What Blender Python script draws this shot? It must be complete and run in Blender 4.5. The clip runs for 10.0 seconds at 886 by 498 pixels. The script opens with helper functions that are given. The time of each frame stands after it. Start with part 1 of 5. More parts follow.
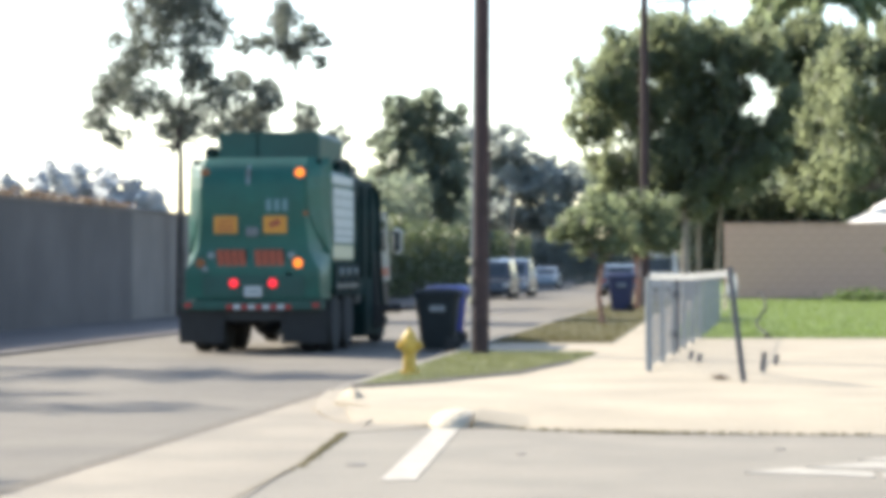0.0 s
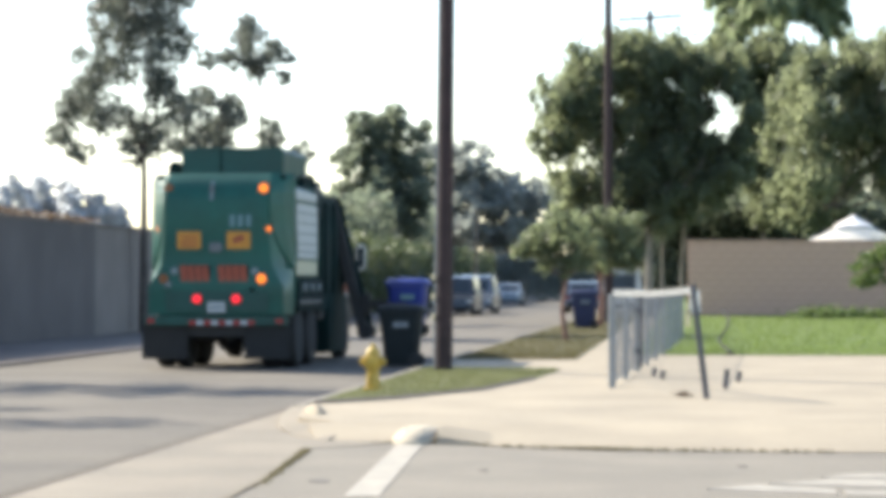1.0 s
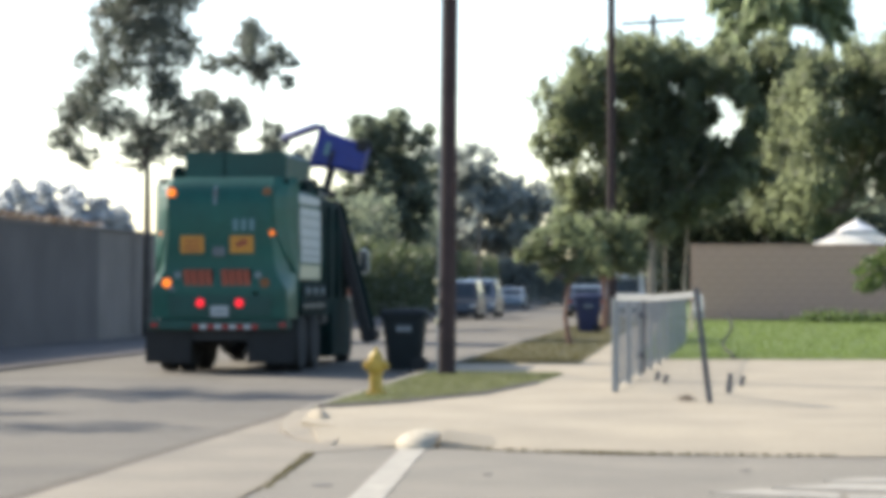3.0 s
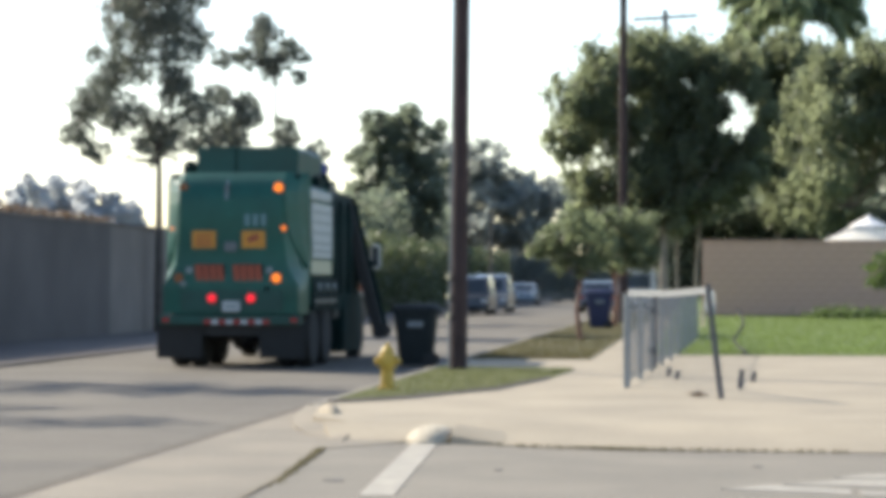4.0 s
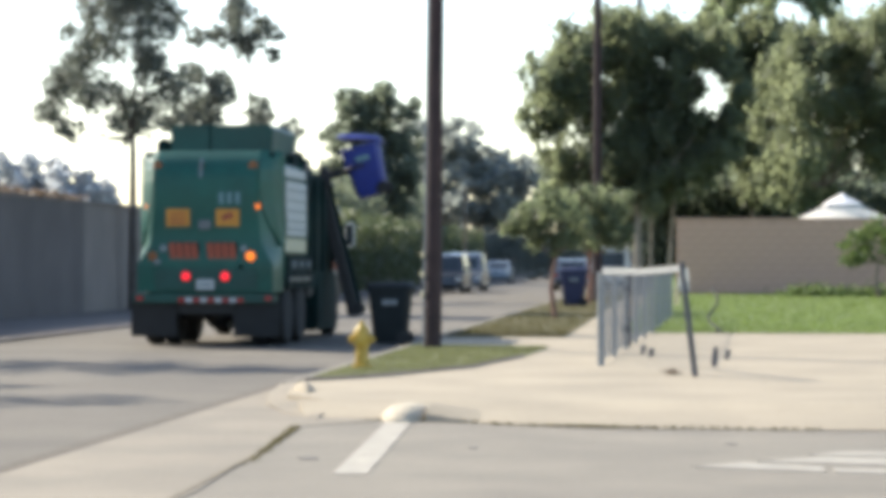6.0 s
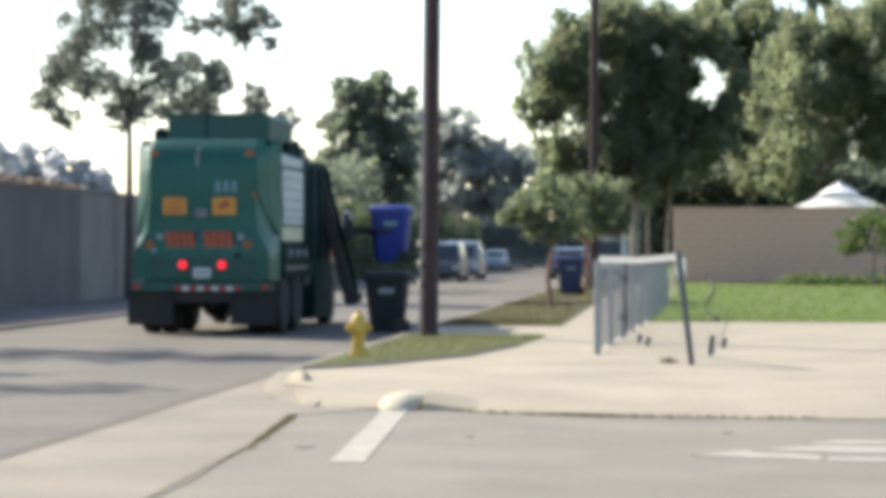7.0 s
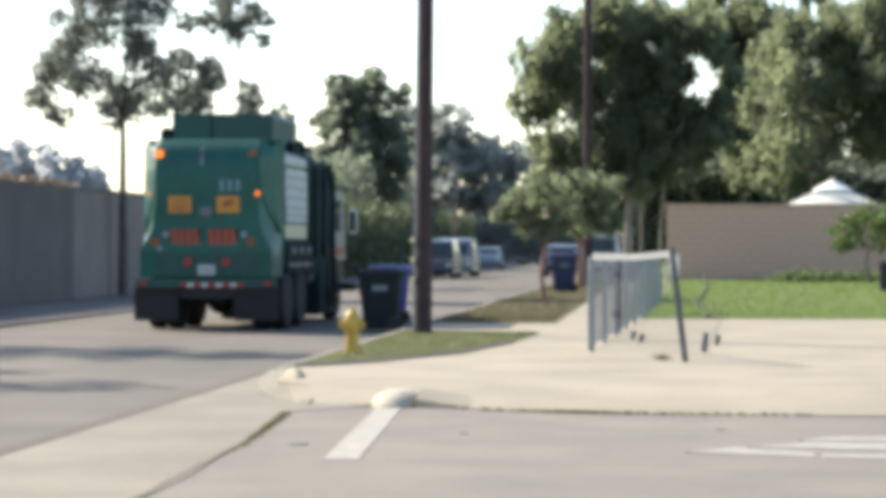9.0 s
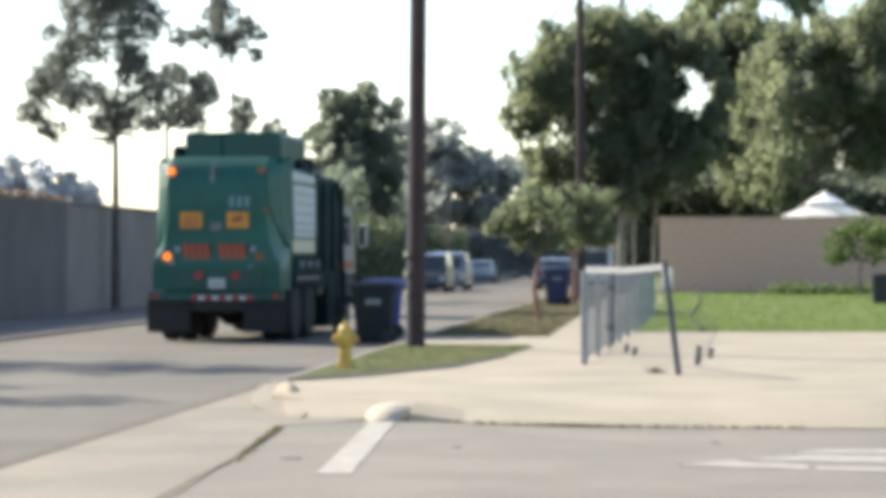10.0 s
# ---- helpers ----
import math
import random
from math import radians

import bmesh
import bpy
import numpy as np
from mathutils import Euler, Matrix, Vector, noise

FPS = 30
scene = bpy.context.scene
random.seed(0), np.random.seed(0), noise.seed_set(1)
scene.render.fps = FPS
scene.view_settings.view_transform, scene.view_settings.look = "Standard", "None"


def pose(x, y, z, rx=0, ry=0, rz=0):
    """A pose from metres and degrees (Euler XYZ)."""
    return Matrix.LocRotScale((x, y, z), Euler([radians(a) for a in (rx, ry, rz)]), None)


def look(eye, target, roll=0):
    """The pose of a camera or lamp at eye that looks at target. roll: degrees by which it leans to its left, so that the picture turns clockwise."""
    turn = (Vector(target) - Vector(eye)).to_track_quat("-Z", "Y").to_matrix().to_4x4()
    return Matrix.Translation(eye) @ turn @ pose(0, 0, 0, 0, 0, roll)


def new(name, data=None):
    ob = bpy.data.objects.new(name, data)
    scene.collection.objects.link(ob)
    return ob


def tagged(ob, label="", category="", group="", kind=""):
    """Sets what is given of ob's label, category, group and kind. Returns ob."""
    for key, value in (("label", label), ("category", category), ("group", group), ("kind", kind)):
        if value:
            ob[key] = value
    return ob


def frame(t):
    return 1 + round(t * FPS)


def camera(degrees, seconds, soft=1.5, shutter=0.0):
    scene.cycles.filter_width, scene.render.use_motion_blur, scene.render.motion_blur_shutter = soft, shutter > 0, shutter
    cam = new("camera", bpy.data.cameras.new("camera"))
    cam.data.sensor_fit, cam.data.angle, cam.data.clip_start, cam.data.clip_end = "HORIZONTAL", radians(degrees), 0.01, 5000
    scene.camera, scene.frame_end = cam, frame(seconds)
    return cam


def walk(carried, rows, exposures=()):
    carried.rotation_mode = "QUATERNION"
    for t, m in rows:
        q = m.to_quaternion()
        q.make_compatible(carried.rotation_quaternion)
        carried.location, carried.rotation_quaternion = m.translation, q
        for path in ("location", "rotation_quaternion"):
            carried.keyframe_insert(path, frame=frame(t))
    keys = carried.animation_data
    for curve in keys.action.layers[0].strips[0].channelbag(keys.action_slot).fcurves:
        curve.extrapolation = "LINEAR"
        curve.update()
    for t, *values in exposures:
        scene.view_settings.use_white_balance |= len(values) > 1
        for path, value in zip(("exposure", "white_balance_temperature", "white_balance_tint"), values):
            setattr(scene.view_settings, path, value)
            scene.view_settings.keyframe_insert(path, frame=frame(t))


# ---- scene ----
cam = camera(21.15, 10.0, 6.2)
PATH = [
    (0.0, pose(0, 0, 1.45, 90.441, 0.161, 6.860)),
    (0.5, pose(0, 0, 1.45, 90.707, 0.009, 6.128)),
    (1.0, pose(0, 0, 1.45, 90.832, 0.000, 5.981)),
    (1.5, pose(0, 0, 1.45, 91.148, 0.090, 6.116)),
    (2.0, pose(0, 0, 1.45, 91.198, 0.041, 6.018)),
    (2.5, pose(0, 0, 1.45, 91.021, 0.023, 5.961)),
    (4.0, pose(0, 0, 1.45, 90.821, -0.095, 6.336)),
    (4.5, pose(0, 0, 1.45, 90.276, -0.073, 6.292)),
    (5.0, pose(0, 0, 1.45, 90.446, -0.115, 6.208)),
    (5.5, pose(0, 0, 1.45, 90.416, -0.004, 5.899)),
    (6.0, pose(0, 0, 1.45, 90.293, -0.065, 5.717)),
    (7.5, pose(0, 0, 1.45, 89.966, -0.076, 5.568)),
    (8.0, pose(0, 0, 1.45, 90.009, -0.076, 5.435)),
    (8.5, pose(0, 0, 1.45, 89.967, -0.116, 5.424)),
    (9.0, pose(0, 0, 1.45, 89.949, -0.036, 5.482)),
    (9.5, pose(0, 0, 1.45, 90.113, -0.050, 5.385)),
    (10.0, pose(0, 0, 1.45, 90.279, 0.107, 5.315)),
]
walk(cam, PATH, [(0.0, 1.90), (0.5, 1.78), (1.2, 1.69), (2.5, 1.54), (3.8, 1.30), (4.5, 1.46), (5.5, 1.52), (10.0, 1.55)])

world = bpy.data.worlds.new("sky")
scene.world = world
world.use_nodes = True
SUN_EL, SUN_AZ = radians(34.8), radians(-56)   # azimuth from +y towards +x
sky = world.node_tree.nodes.new("ShaderNodeTexSky")
sky.sky_type, sky.sun_disc = "NISHITA", False
sky.sun_elevation, sky.sun_rotation = SUN_EL, SUN_AZ
sky.air_density, sky.dust_density, sky.ozone_density = 1.0, 1.0, 1.0
bg = world.node_tree.nodes["Background"]
bg.inputs["Strength"].default_value = 0.105
world.node_tree.links.new(sky.outputs[0], bg.inputs["Color"])

sun = new("sun", bpy.data.lights.new("sun", "SUN"))
sun.data.energy, sun.data.angle, sun.data.color = 3.35, radians(0.8), (1.0, 0.91, 0.75)
sd = Vector((math.sin(SUN_AZ) * math.cos(SUN_EL), math.cos(SUN_AZ) * math.cos(SUN_EL), math.sin(SUN_EL)))
sun.matrix_basis = look(sd * 200, (0, 0, 0))


# ---- materials ----
def mat(name, color, rough=0.6, metal=0.0, vary=0.25, scale=8.0, bump=0.15, second=None, fine=60.0, emit=0.0, island=0.0, coat=0.0, spec=0.5):
    m = bpy.data.materials.new(name)
    m.use_nodes = True
    nt = m.node_tree
    n, link = nt.nodes, nt.links.new
    p = n["Principled BSDF"]
    tc = n.new("ShaderNodeTexCoord")
    big, small = n.new("ShaderNodeTexNoise"), n.new("ShaderNodeTexNoise")
    big.inputs["Scale"].default_value, big.inputs["Detail"].default_value = scale, 6
    small.inputs["Scale"].default_value, small.inputs["Detail"].default_value = fine, 4
    link(tc.outputs["Object"], big.inputs["Vector"])
    link(tc.outputs["Object"], small.inputs["Vector"])
    ramp = n.new("ShaderNodeValToRGB")
    a = second or tuple(c * (1 - vary) for c in color)
    b = tuple(min(1, c * (1 + vary * 0.6)) for c in color)
    ramp.color_ramp.elements[0].position, ramp.color_ramp.elements[1].position = 0.3, 0.7
    ramp.color_ramp.elements[0].color, ramp.color_ramp.elements[1].color = (*a, 1), (*b, 1)
    link(big.outputs["Fac"], ramp.inputs["Fac"])
    mixc = n.new("ShaderNodeMix")
    mixc.data_type, mixc.blend_type = "RGBA", "OVERLAY"
    mixc.inputs["Factor"].default_value = min(0.8, vary * 1.2)
    link(ramp.outputs["Color"], mixc.inputs["A"])
    link(small.outputs["Fac"], mixc.inputs["B"])
    out = mixc.outputs["Result"]
    if island:
        geo, hsv = n.new("ShaderNodeNewGeometry"), n.new("ShaderNodeHueSaturation")
        mr = n.new("ShaderNodeMapRange")
        mr.inputs["To Min"].default_value, mr.inputs["To Max"].default_value = 1 - island, 1 + island
        link(geo.outputs["Random Per Island"], mr.inputs["Value"])
        link(mr.outputs["Result"], hsv.inputs["Value"])
        link(out, hsv.inputs["Color"])
        out = hsv.outputs["Color"]
    link(out, p.inputs["Base Color"])
    rr = n.new("ShaderNodeMapRange")
    rr.inputs["To Min"].default_value, rr.inputs["To Max"].default_value = max(0.02, rough - 0.12), min(1, rough + 0.12)
    link(big.outputs["Fac"], rr.inputs["Value"])
    link(rr.outputs["Result"], p.inputs["Roughness"])
    p.inputs["Metallic"].default_value = metal
    p.inputs["Coat Weight"].default_value = coat
    p.inputs["Specular IOR Level"].default_value = spec
    if bump:
        bp = n.new("ShaderNodeBump")
        bp.inputs["Strength"].default_value, bp.inputs["Distance"].default_value = bump, 0.02
        link(small.outputs["Fac"], bp.inputs["Height"])
        link(bp.outputs["Normal"], p.inputs["Normal"])
    if emit:
        p.inputs["Emission Color"].default_value = (*color, 1)
        p.inputs["Emission Strength"].default_value = emit
    return m


def leaf_mat(name, color, through_color, amount=0.35, island=0.26):
    m = mat(name, color, 0.55, 0, 0.35, 0.9, 0.0, fine=9, island=island)
    n, link = m.node_tree.nodes, m.node_tree.links.new
    p, out = n["Principled BSDF"], n["Material Output"]
    tr, mx = n.new("ShaderNodeBsdfTranslucent"), n.new("ShaderNodeMixShader")
    tr.inputs["Color"].default_value = (*through_color, 1)
    mx.inputs["Fac"].default_value = amount
    link(p.outputs[0], mx.inputs[1])
    link(tr.outputs[0], mx.inputs[2])
    link(mx.outputs[0], out.inputs["Surface"])
    return m


ASPHALT = mat("asphalt", (0.118, 0.105, 0.086), 0.9, 0, 0.3, 0.45, 0.5, fine=45)
ASPHALT_SIDE = mat("asphalt_worn", (0.185, 0.166, 0.135), 0.9, 0, 0.2, 0.8, 0.5, fine=50)
CONCRETE = mat("concrete", (0.30, 0.256, 0.187), 0.85, 0, 0.2, 0.7, 0.3, fine=30)
KERB = mat("kerb_concrete", (0.20, 0.18, 0.145), 0.85, 0, 0.25, 2.0, 0.4, fine=30)
KERB_WHITE = mat("weathered_white_paint", (0.42, 0.37, 0.282), 0.8, 0, 0.2, 5.0, 0.3, fine=30)
GUTTER = mat("gutter_concrete", (0.205, 0.178, 0.138), 0.85, 0, 0.25, 0.8, 0.4, fine=35)
STREAK = mat("dirt_line", (0.092, 0.077, 0.058), 0.95, 0, 0.4, 3.0, 0.3)
SEAM = mat("brown_dirt_line", (0.145, 0.118, 0.075), 0.95, 0, 0.4, 3.0, 0.3)
TAR = mat("tar", (0.11, 0.098, 0.086), 0.7, 0, 0.4, 9.0, 0.3)
PAINT = mat("road_paint", (0.337, 0.308, 0.255), 0.7, 0, 0.25, 5.0, 0.3)
DIRT = mat("dirt", (0.106, 0.086, 0.062), 0.95, 0, 0.3, 0.15, 0.4, fine=10)
# brown soil of the verge edge; also the painted shade under the west wall
SOIL_SHADE = mat("soil_and_wall_shade", (0.115, 0.10, 0.092), 0.95, 0, 0.25, 0.5, 0.4, fine=12)
TURF = mat("turf", (0.14, 0.148, 0.06), 0.9, 0, 0.35, 1.2, 0.5, fine=40)
LAWN = mat("lawn_turf", (0.12, 0.17, 0.045), 0.9, 0, 0.3, 0.6, 0.5, fine=30)
DRY = mat("dry_turf", (0.096, 0.082, 0.038), 0.95, 0, 0.4, 0.7, 0.5, second=(0.053, 0.062, 0.024), fine=30)
BLADE = leaf_mat("grass_blade", (0.14, 0.15, 0.058), (0.19, 0.205, 0.08), 0.35, 0.06)
BLADE_LAWN = leaf_mat("lawn_blade", (0.12, 0.17, 0.045), (0.20, 0.27, 0.068), 0.45, 0.08)
BLADE_DRY = leaf_mat("dry_blade", (0.115, 0.096, 0.038), (0.154, 0.135, 0.048), 0.3)
WALL_GREY = mat("weathered_block", (0.205, 0.18, 0.162), 0.9, 0, 0.2, 0.5, 0.4, fine=20)
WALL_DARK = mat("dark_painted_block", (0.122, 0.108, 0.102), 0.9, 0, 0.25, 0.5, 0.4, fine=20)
BLOCK = mat("tan_block", (0.54, 0.35, 0.258), 0.9, 0, 0.22, 1.2, 0.4, fine=30)
MORTAR = mat("mortar", (0.53, 0.345, 0.255), 0.95, 0, 0.2, 4, 0.3)
CREOSOTE = mat("pole_wood", (0.048, 0.03, 0.03), 0.9, 0, 0.35, 3, 0.5, fine=40)
BARK = mat("bark", (0.20, 0.165, 0.13), 0.95, 0, 0.4, 4, 0.6, fine=25)
DARK_BARK = mat("dark_bark", (0.085, 0.075, 0.068), 0.95, 0, 0.4, 4, 0.6, fine=25)
PALE_BARK = mat("pale_bark", (0.27, 0.24, 0.20), 0.9, 0, 0.35, 3, 0.5, fine=20)
PINK_BARK = mat("reddish_bark", (0.26, 0.14, 0.10), 0.9, 0, 0.3, 4, 0.5, fine=20)
GREEN = mat("truck_green", (0.008, 0.084, 0.062), 0.42, 0, 0.25, 1.3, 0.02, fine=14, coat=0.06, spec=0.35)
DKGREEN = mat("hopper_green", (0.005, 0.020, 0.020), 0.75, 0, 0.35, 2.0, 0.05, fine=14, spec=0.12)
POD = mat("pod_green", (0.008, 0.062, 0.050), 0.5, 0, 0.25, 1.5, 0.03, fine=14)
BLACK = mat("black_steel", (0.018, 0.018, 0.020), 0.6, 0, 0.3, 5, 0.1)
RUBBER = mat("rubber", (0.022, 0.022, 0.022), 0.85, 0, 0.3, 8, 0.3)
RIM = mat("wheel_rim", (0.62, 0.63, 0.65), 0.45, 0.2, 0.2, 6, 0.1)
STEEL = mat("galvanised", (0.155, 0.167, 0.18), 0.45, 0.7, 0.2, 12, 0.1)
FENCE = mat("weathered_zinc", (0.25, 0.268, 0.278), 0.6, 0.25, 0.2, 10, 0.1)
ORANGE = mat("orange_sign", (0.58, 0.25, 0.03), 0.5, 0, 0.15, 12, 0.0)
CHEVRON = mat("orange_red", (0.32, 0.068, 0.032), 0.5, 0, 0.2, 12, 0.0)
WHITE = mat("white_panel", (0.74, 0.75, 0.74), 0.5, 0, 0.1, 6, 0.0)
CREAM_CAB = mat("cab_white", (0.30, 0.315, 0.315), 0.4, 0, 0.1, 3, 0.0, coat=0.3)
CREAM = mat("cream_panel", (0.5, 0.483, 0.35), 0.5, 0, 0.1, 6, 0.0)
SIGN = mat("dull_white_sign", (0.46, 0.49, 0.50), 0.5, 0, 0.12, 4, 0.0)
GREYBAR = mat("grey_lettering", (0.22, 0.26, 0.27), 0.6, 0, 0.1, 6, 0.0)
DARKPOST = mat("dark_steel_post", (0.075, 0.08, 0.095), 0.6, 0.3, 0.2, 8, 0.1)
STENCIL = mat("faded_stencil", (0.10, 0.095, 0.085), 0.8, 0, 0.3, 20, 0.1)
RAIL = mat("pale_rail", (0.27, 0.28, 0.28), 0.6, 0, 0.15, 6, 0.05)
PALEBAR = mat("pale_lettering", (0.13, 0.23, 0.25), 0.6, 0, 0.1, 6, 0.0)
RED = mat("red_plastic", (0.35, 0.02, 0.02), 0.3, 0, 0.1, 6, 0.0)
REDLAMP = mat("red_lit", (1.0, 0.02, 0.035), 0.4, 0, 0.05, 6, 0.0, emit=0.40)
AMBER = mat("amber_plastic", (0.22, 0.07, 0.015), 0.3, 0, 0.1, 6, 0.0)
AMBERLAMP = mat("amber_lit", (1.0, 0.22, 0.02), 0.4, 0, 0.05, 6, 0.0, emit=0.46)
YELLOW = mat("hydrant_yellow", (0.50, 0.33, 0.05), 0.45, 0, 0.22, 9, 0.15, fine=40)
BLUE = mat("blue_plastic", (0.010, 0.028, 0.22), 0.45, 0, 0.15, 4, 0.05)
CHARCOAL = mat("charcoal_plastic", (0.014, 0.019, 0.021), 0.7, 0, 0.2, 4, 0.05, spec=0.25)
NAVY = mat("navy_plastic", (0.012, 0.02, 0.07), 0.5, 0, 0.2, 4, 0.05)
CLOTH = mat("umbrella_cloth", (0.90, 0.86, 0.82), 0.9, 0, 0.08, 2, 0.1)
GLASS = mat("dark_glass", (0.03, 0.04, 0.045), 0.08, 0, 0.1, 3, 0.0)
CAR_GLASS = mat("car_glass", (0.045, 0.055, 0.06), 0.12, 0, 0.2, 2, 0.0)
CAR_GREY = mat("grey_car_paint", (0.055, 0.06, 0.065), 0.3, 0.4, 0.1, 3, 0.0, coat=0.6)
CAR_SILVER = mat("silver_car_paint", (0.19, 0.20, 0.205), 0.3, 0.5, 0.1, 3, 0.0, coat=0.6)
CAR_WHITE = mat("white_car_paint", (0.6, 0.617, 0.633), 0.3, 0, 0.06, 3, 0.0, coat=0.6)
CAR_BLUE = mat("pale_blue_car_paint", (0.20, 0.235, 0.26), 0.3, 0.3, 0.08, 3, 0.0, coat=0.6)
GUM = leaf_mat("gum_leaf", (0.105, 0.12, 0.105), (0.20, 0.225, 0.185), 0.42)
OAK = leaf_mat("broad_leaf", (0.105, 0.13, 0.105), (0.23, 0.27, 0.19), 0.6, 0.13)
WILLOW = leaf_mat("drooping_leaf", (0.118, 0.142, 0.098), (0.28, 0.32, 0.185), 0.62, 0.1)
PALM_LEAF = leaf_mat("palm_leaf", (0.14, 0.175, 0.115), (0.36, 0.43, 0.26), 0.72, 0.1)
OLIVE = leaf_mat("olive_leaf", (0.09, 0.112, 0.072), (0.22, 0.26, 0.145), 0.58, 0.1)
# leaf colour lightened and greyed to imitate haze down the street
FAR_HAZE = leaf_mat("far_haze_leaf", (0.25, 0.275, 0.265), (0.45, 0.49, 0.46), 0.6, 0.08)
# pale leaf colour stands in for the haze in front of the distant trees
HAZE_PINE = leaf_mat("haze_pale_leaf", (0.60, 0.63, 0.645), (0.78, 0.80, 0.81), 0.65, 0.04)
HEDGE = leaf_mat("hedge_leaf", (0.085, 0.105, 0.065), (0.18, 0.225, 0.09), 0.28, 0.15)
BRIGHT = leaf_mat("bright_leaf", (0.065, 0.115, 0.035), (0.18, 0.25, 0.075), 0.4)
VINE_DRY = leaf_mat("dry_vine", (0.13, 0.09, 0.065), (0.2, 0.14, 0.09), 0.3)


# ---- mesh helpers ----
def mesh(name, bm, material, smooth=True):
    me = bpy.data.meshes.new(name)
    bm.normal_update()
    bm.to_mesh(me)
    bm.free()
    for m in material if isinstance(material, (list, tuple)) else (material,):
        me.materials.append(m)
    if smooth:
        me.polygons.foreach_set("use_smooth", [True] * len(me.polygons))
        me.set_sharp_from_angle(angle=radians(35))
    return me


def part(name, bm, material, parent=None, label="", m=None, smooth=True):
    ob = new(name, mesh(name, bm, material, smooth))
    if parent is not None:
        ob.parent = parent
    if m is not None:
        ob.matrix_basis = m
    return tagged(ob, label)


def share(name, data, parent, m):
    ob = new(name, data)
    ob.parent = parent
    ob.matrix_basis = m
    return ob


def thing(name, label, category, m=None, group="", kind=""):
    ob = new(name)
    ob.empty_display_size = 0.2
    if m is not None:
        ob.matrix_basis = m
    return tagged(ob, label, category, group, kind)


def box(sx, sy, sz, at=(0, 0, 0), bevel=0.02, bm=None, rot=None, seg=2):
    b = bmesh.new()
    bmesh.ops.create_cube(b, size=1, matrix=Matrix.Diagonal((sx, sy, sz, 1)))
    if bevel:
        bmesh.ops.bevel(b, geom=b.edges[:], offset=bevel, segments=seg, affect="EDGES", clamp_overlap=True)
    b.transform(Matrix.Translation(at) @ (rot or Matrix()))
    return join(bm, b)


def join(bm, b):
    if bm is None:
        return b
    me = bpy.data.meshes.new("tmp")
    b.to_mesh(me)
    b.free()
    bm.from_mesh(me)
    bpy.data.meshes.remove(me)
    return bm


def cyl(r1, r2, h, m=None, seg=20, bm=None, bevel=0.0):
    """A tapered cylinder from z = 0 to h."""
    b = bmesh.new()
    bmesh.ops.create_cone(b, cap_ends=True, segments=seg, radius1=r1, radius2=r2, depth=h, matrix=Matrix.Translation((0, 0, h / 2)))
    if bevel:
        rims = [e for e in b.edges if abs(e.verts[0].co.z - e.verts[1].co.z) < 1e-6]
        bmesh.ops.bevel(b, geom=rims, offset=bevel, segments=2, affect="EDGES")
    if m is not None:
        b.transform(m)
    return join(bm, b)


def between(a, b):
    a, b = Vector(a), Vector(b)
    return Matrix.Translation(a) @ (b - a).to_track_quat("Z", "Y").to_matrix().to_4x4(), (b - a).length


def rod(a, b, r1, r2=None, seg=10, bm=None):
    m, h = between(a, b)
    return cyl(r1, r1 if r2 is None else r2, h, m, seg, bm)


def lathe(profile, seg=24, bm=None, m=None):
    b = bmesh.new()
    rings = [[b.verts.new((r * math.cos(2 * math.pi * i / seg), r * math.sin(2 * math.pi * i / seg), z)) for i in range(seg)] for r, z in profile]
    for lo, hi in zip(rings, rings[1:]):
        for i in range(seg):
            b.faces.new((lo[i], lo[(i + 1) % seg], hi[(i + 1) % seg], hi[i]))
    b.faces.new(rings[-1])
    b.faces.new(rings[0][::-1])
    if m is not None:
        b.transform(m)
    return join(bm, b)


def loft(sections, bm=None, cap=True):
    """Skin over equal-length rings of points."""
    b = bmesh.new()
    rings = [[b.verts.new(p) for p in s] for s in sections]
    k = len(rings[0])
    for lo, hi in zip(rings, rings[1:]):
        for i in range(k):
            b.faces.new((lo[i], lo[(i + 1) % k], hi[(i + 1) % k], hi[i]))
    if cap:
        b.faces.new(rings[0][::-1])
        b.faces.new(rings[-1])
    bmesh.ops.recalc_face_normals(b, faces=b.faces[:])
    return join(bm, b)


def prism(outline, z0, z1, bm=None, bevel=0.0):
    """An upright block over a plan outline."""
    b = bmesh.new()
    f = b.faces.new([b.verts.new((x, y, z0)) for x, y in outline])
    top = bmesh.ops.extrude_face_region(b, geom=[f])["geom"]
    for v in top:
        if isinstance(v, bmesh.types.BMVert):
            v.co.z = z1
    bmesh.ops.recalc_face_normals(b, faces=b.faces[:])
    if bevel:
        edges = [e for e in b.edges if all(abs(v.co.z - z1) < 1e-6 for v in e.verts)]
        bmesh.ops.bevel(b, geom=edges, offset=bevel, segments=2, affect="EDGES")
    return join(bm, b)


def sheet(xs, ys, height):
    """A gridded surface with z from height(x, y)."""
    b = bmesh.new()
    vs = [[b.verts.new((x, y, height(x, y))) for x in xs] for y in ys]
    for j in range(len(ys) - 1):
        for i in range(len(xs) - 1):
            b.faces.new((vs[j][i], vs[j][i + 1], vs[j + 1][i + 1], vs[j + 1][i]))
    return b


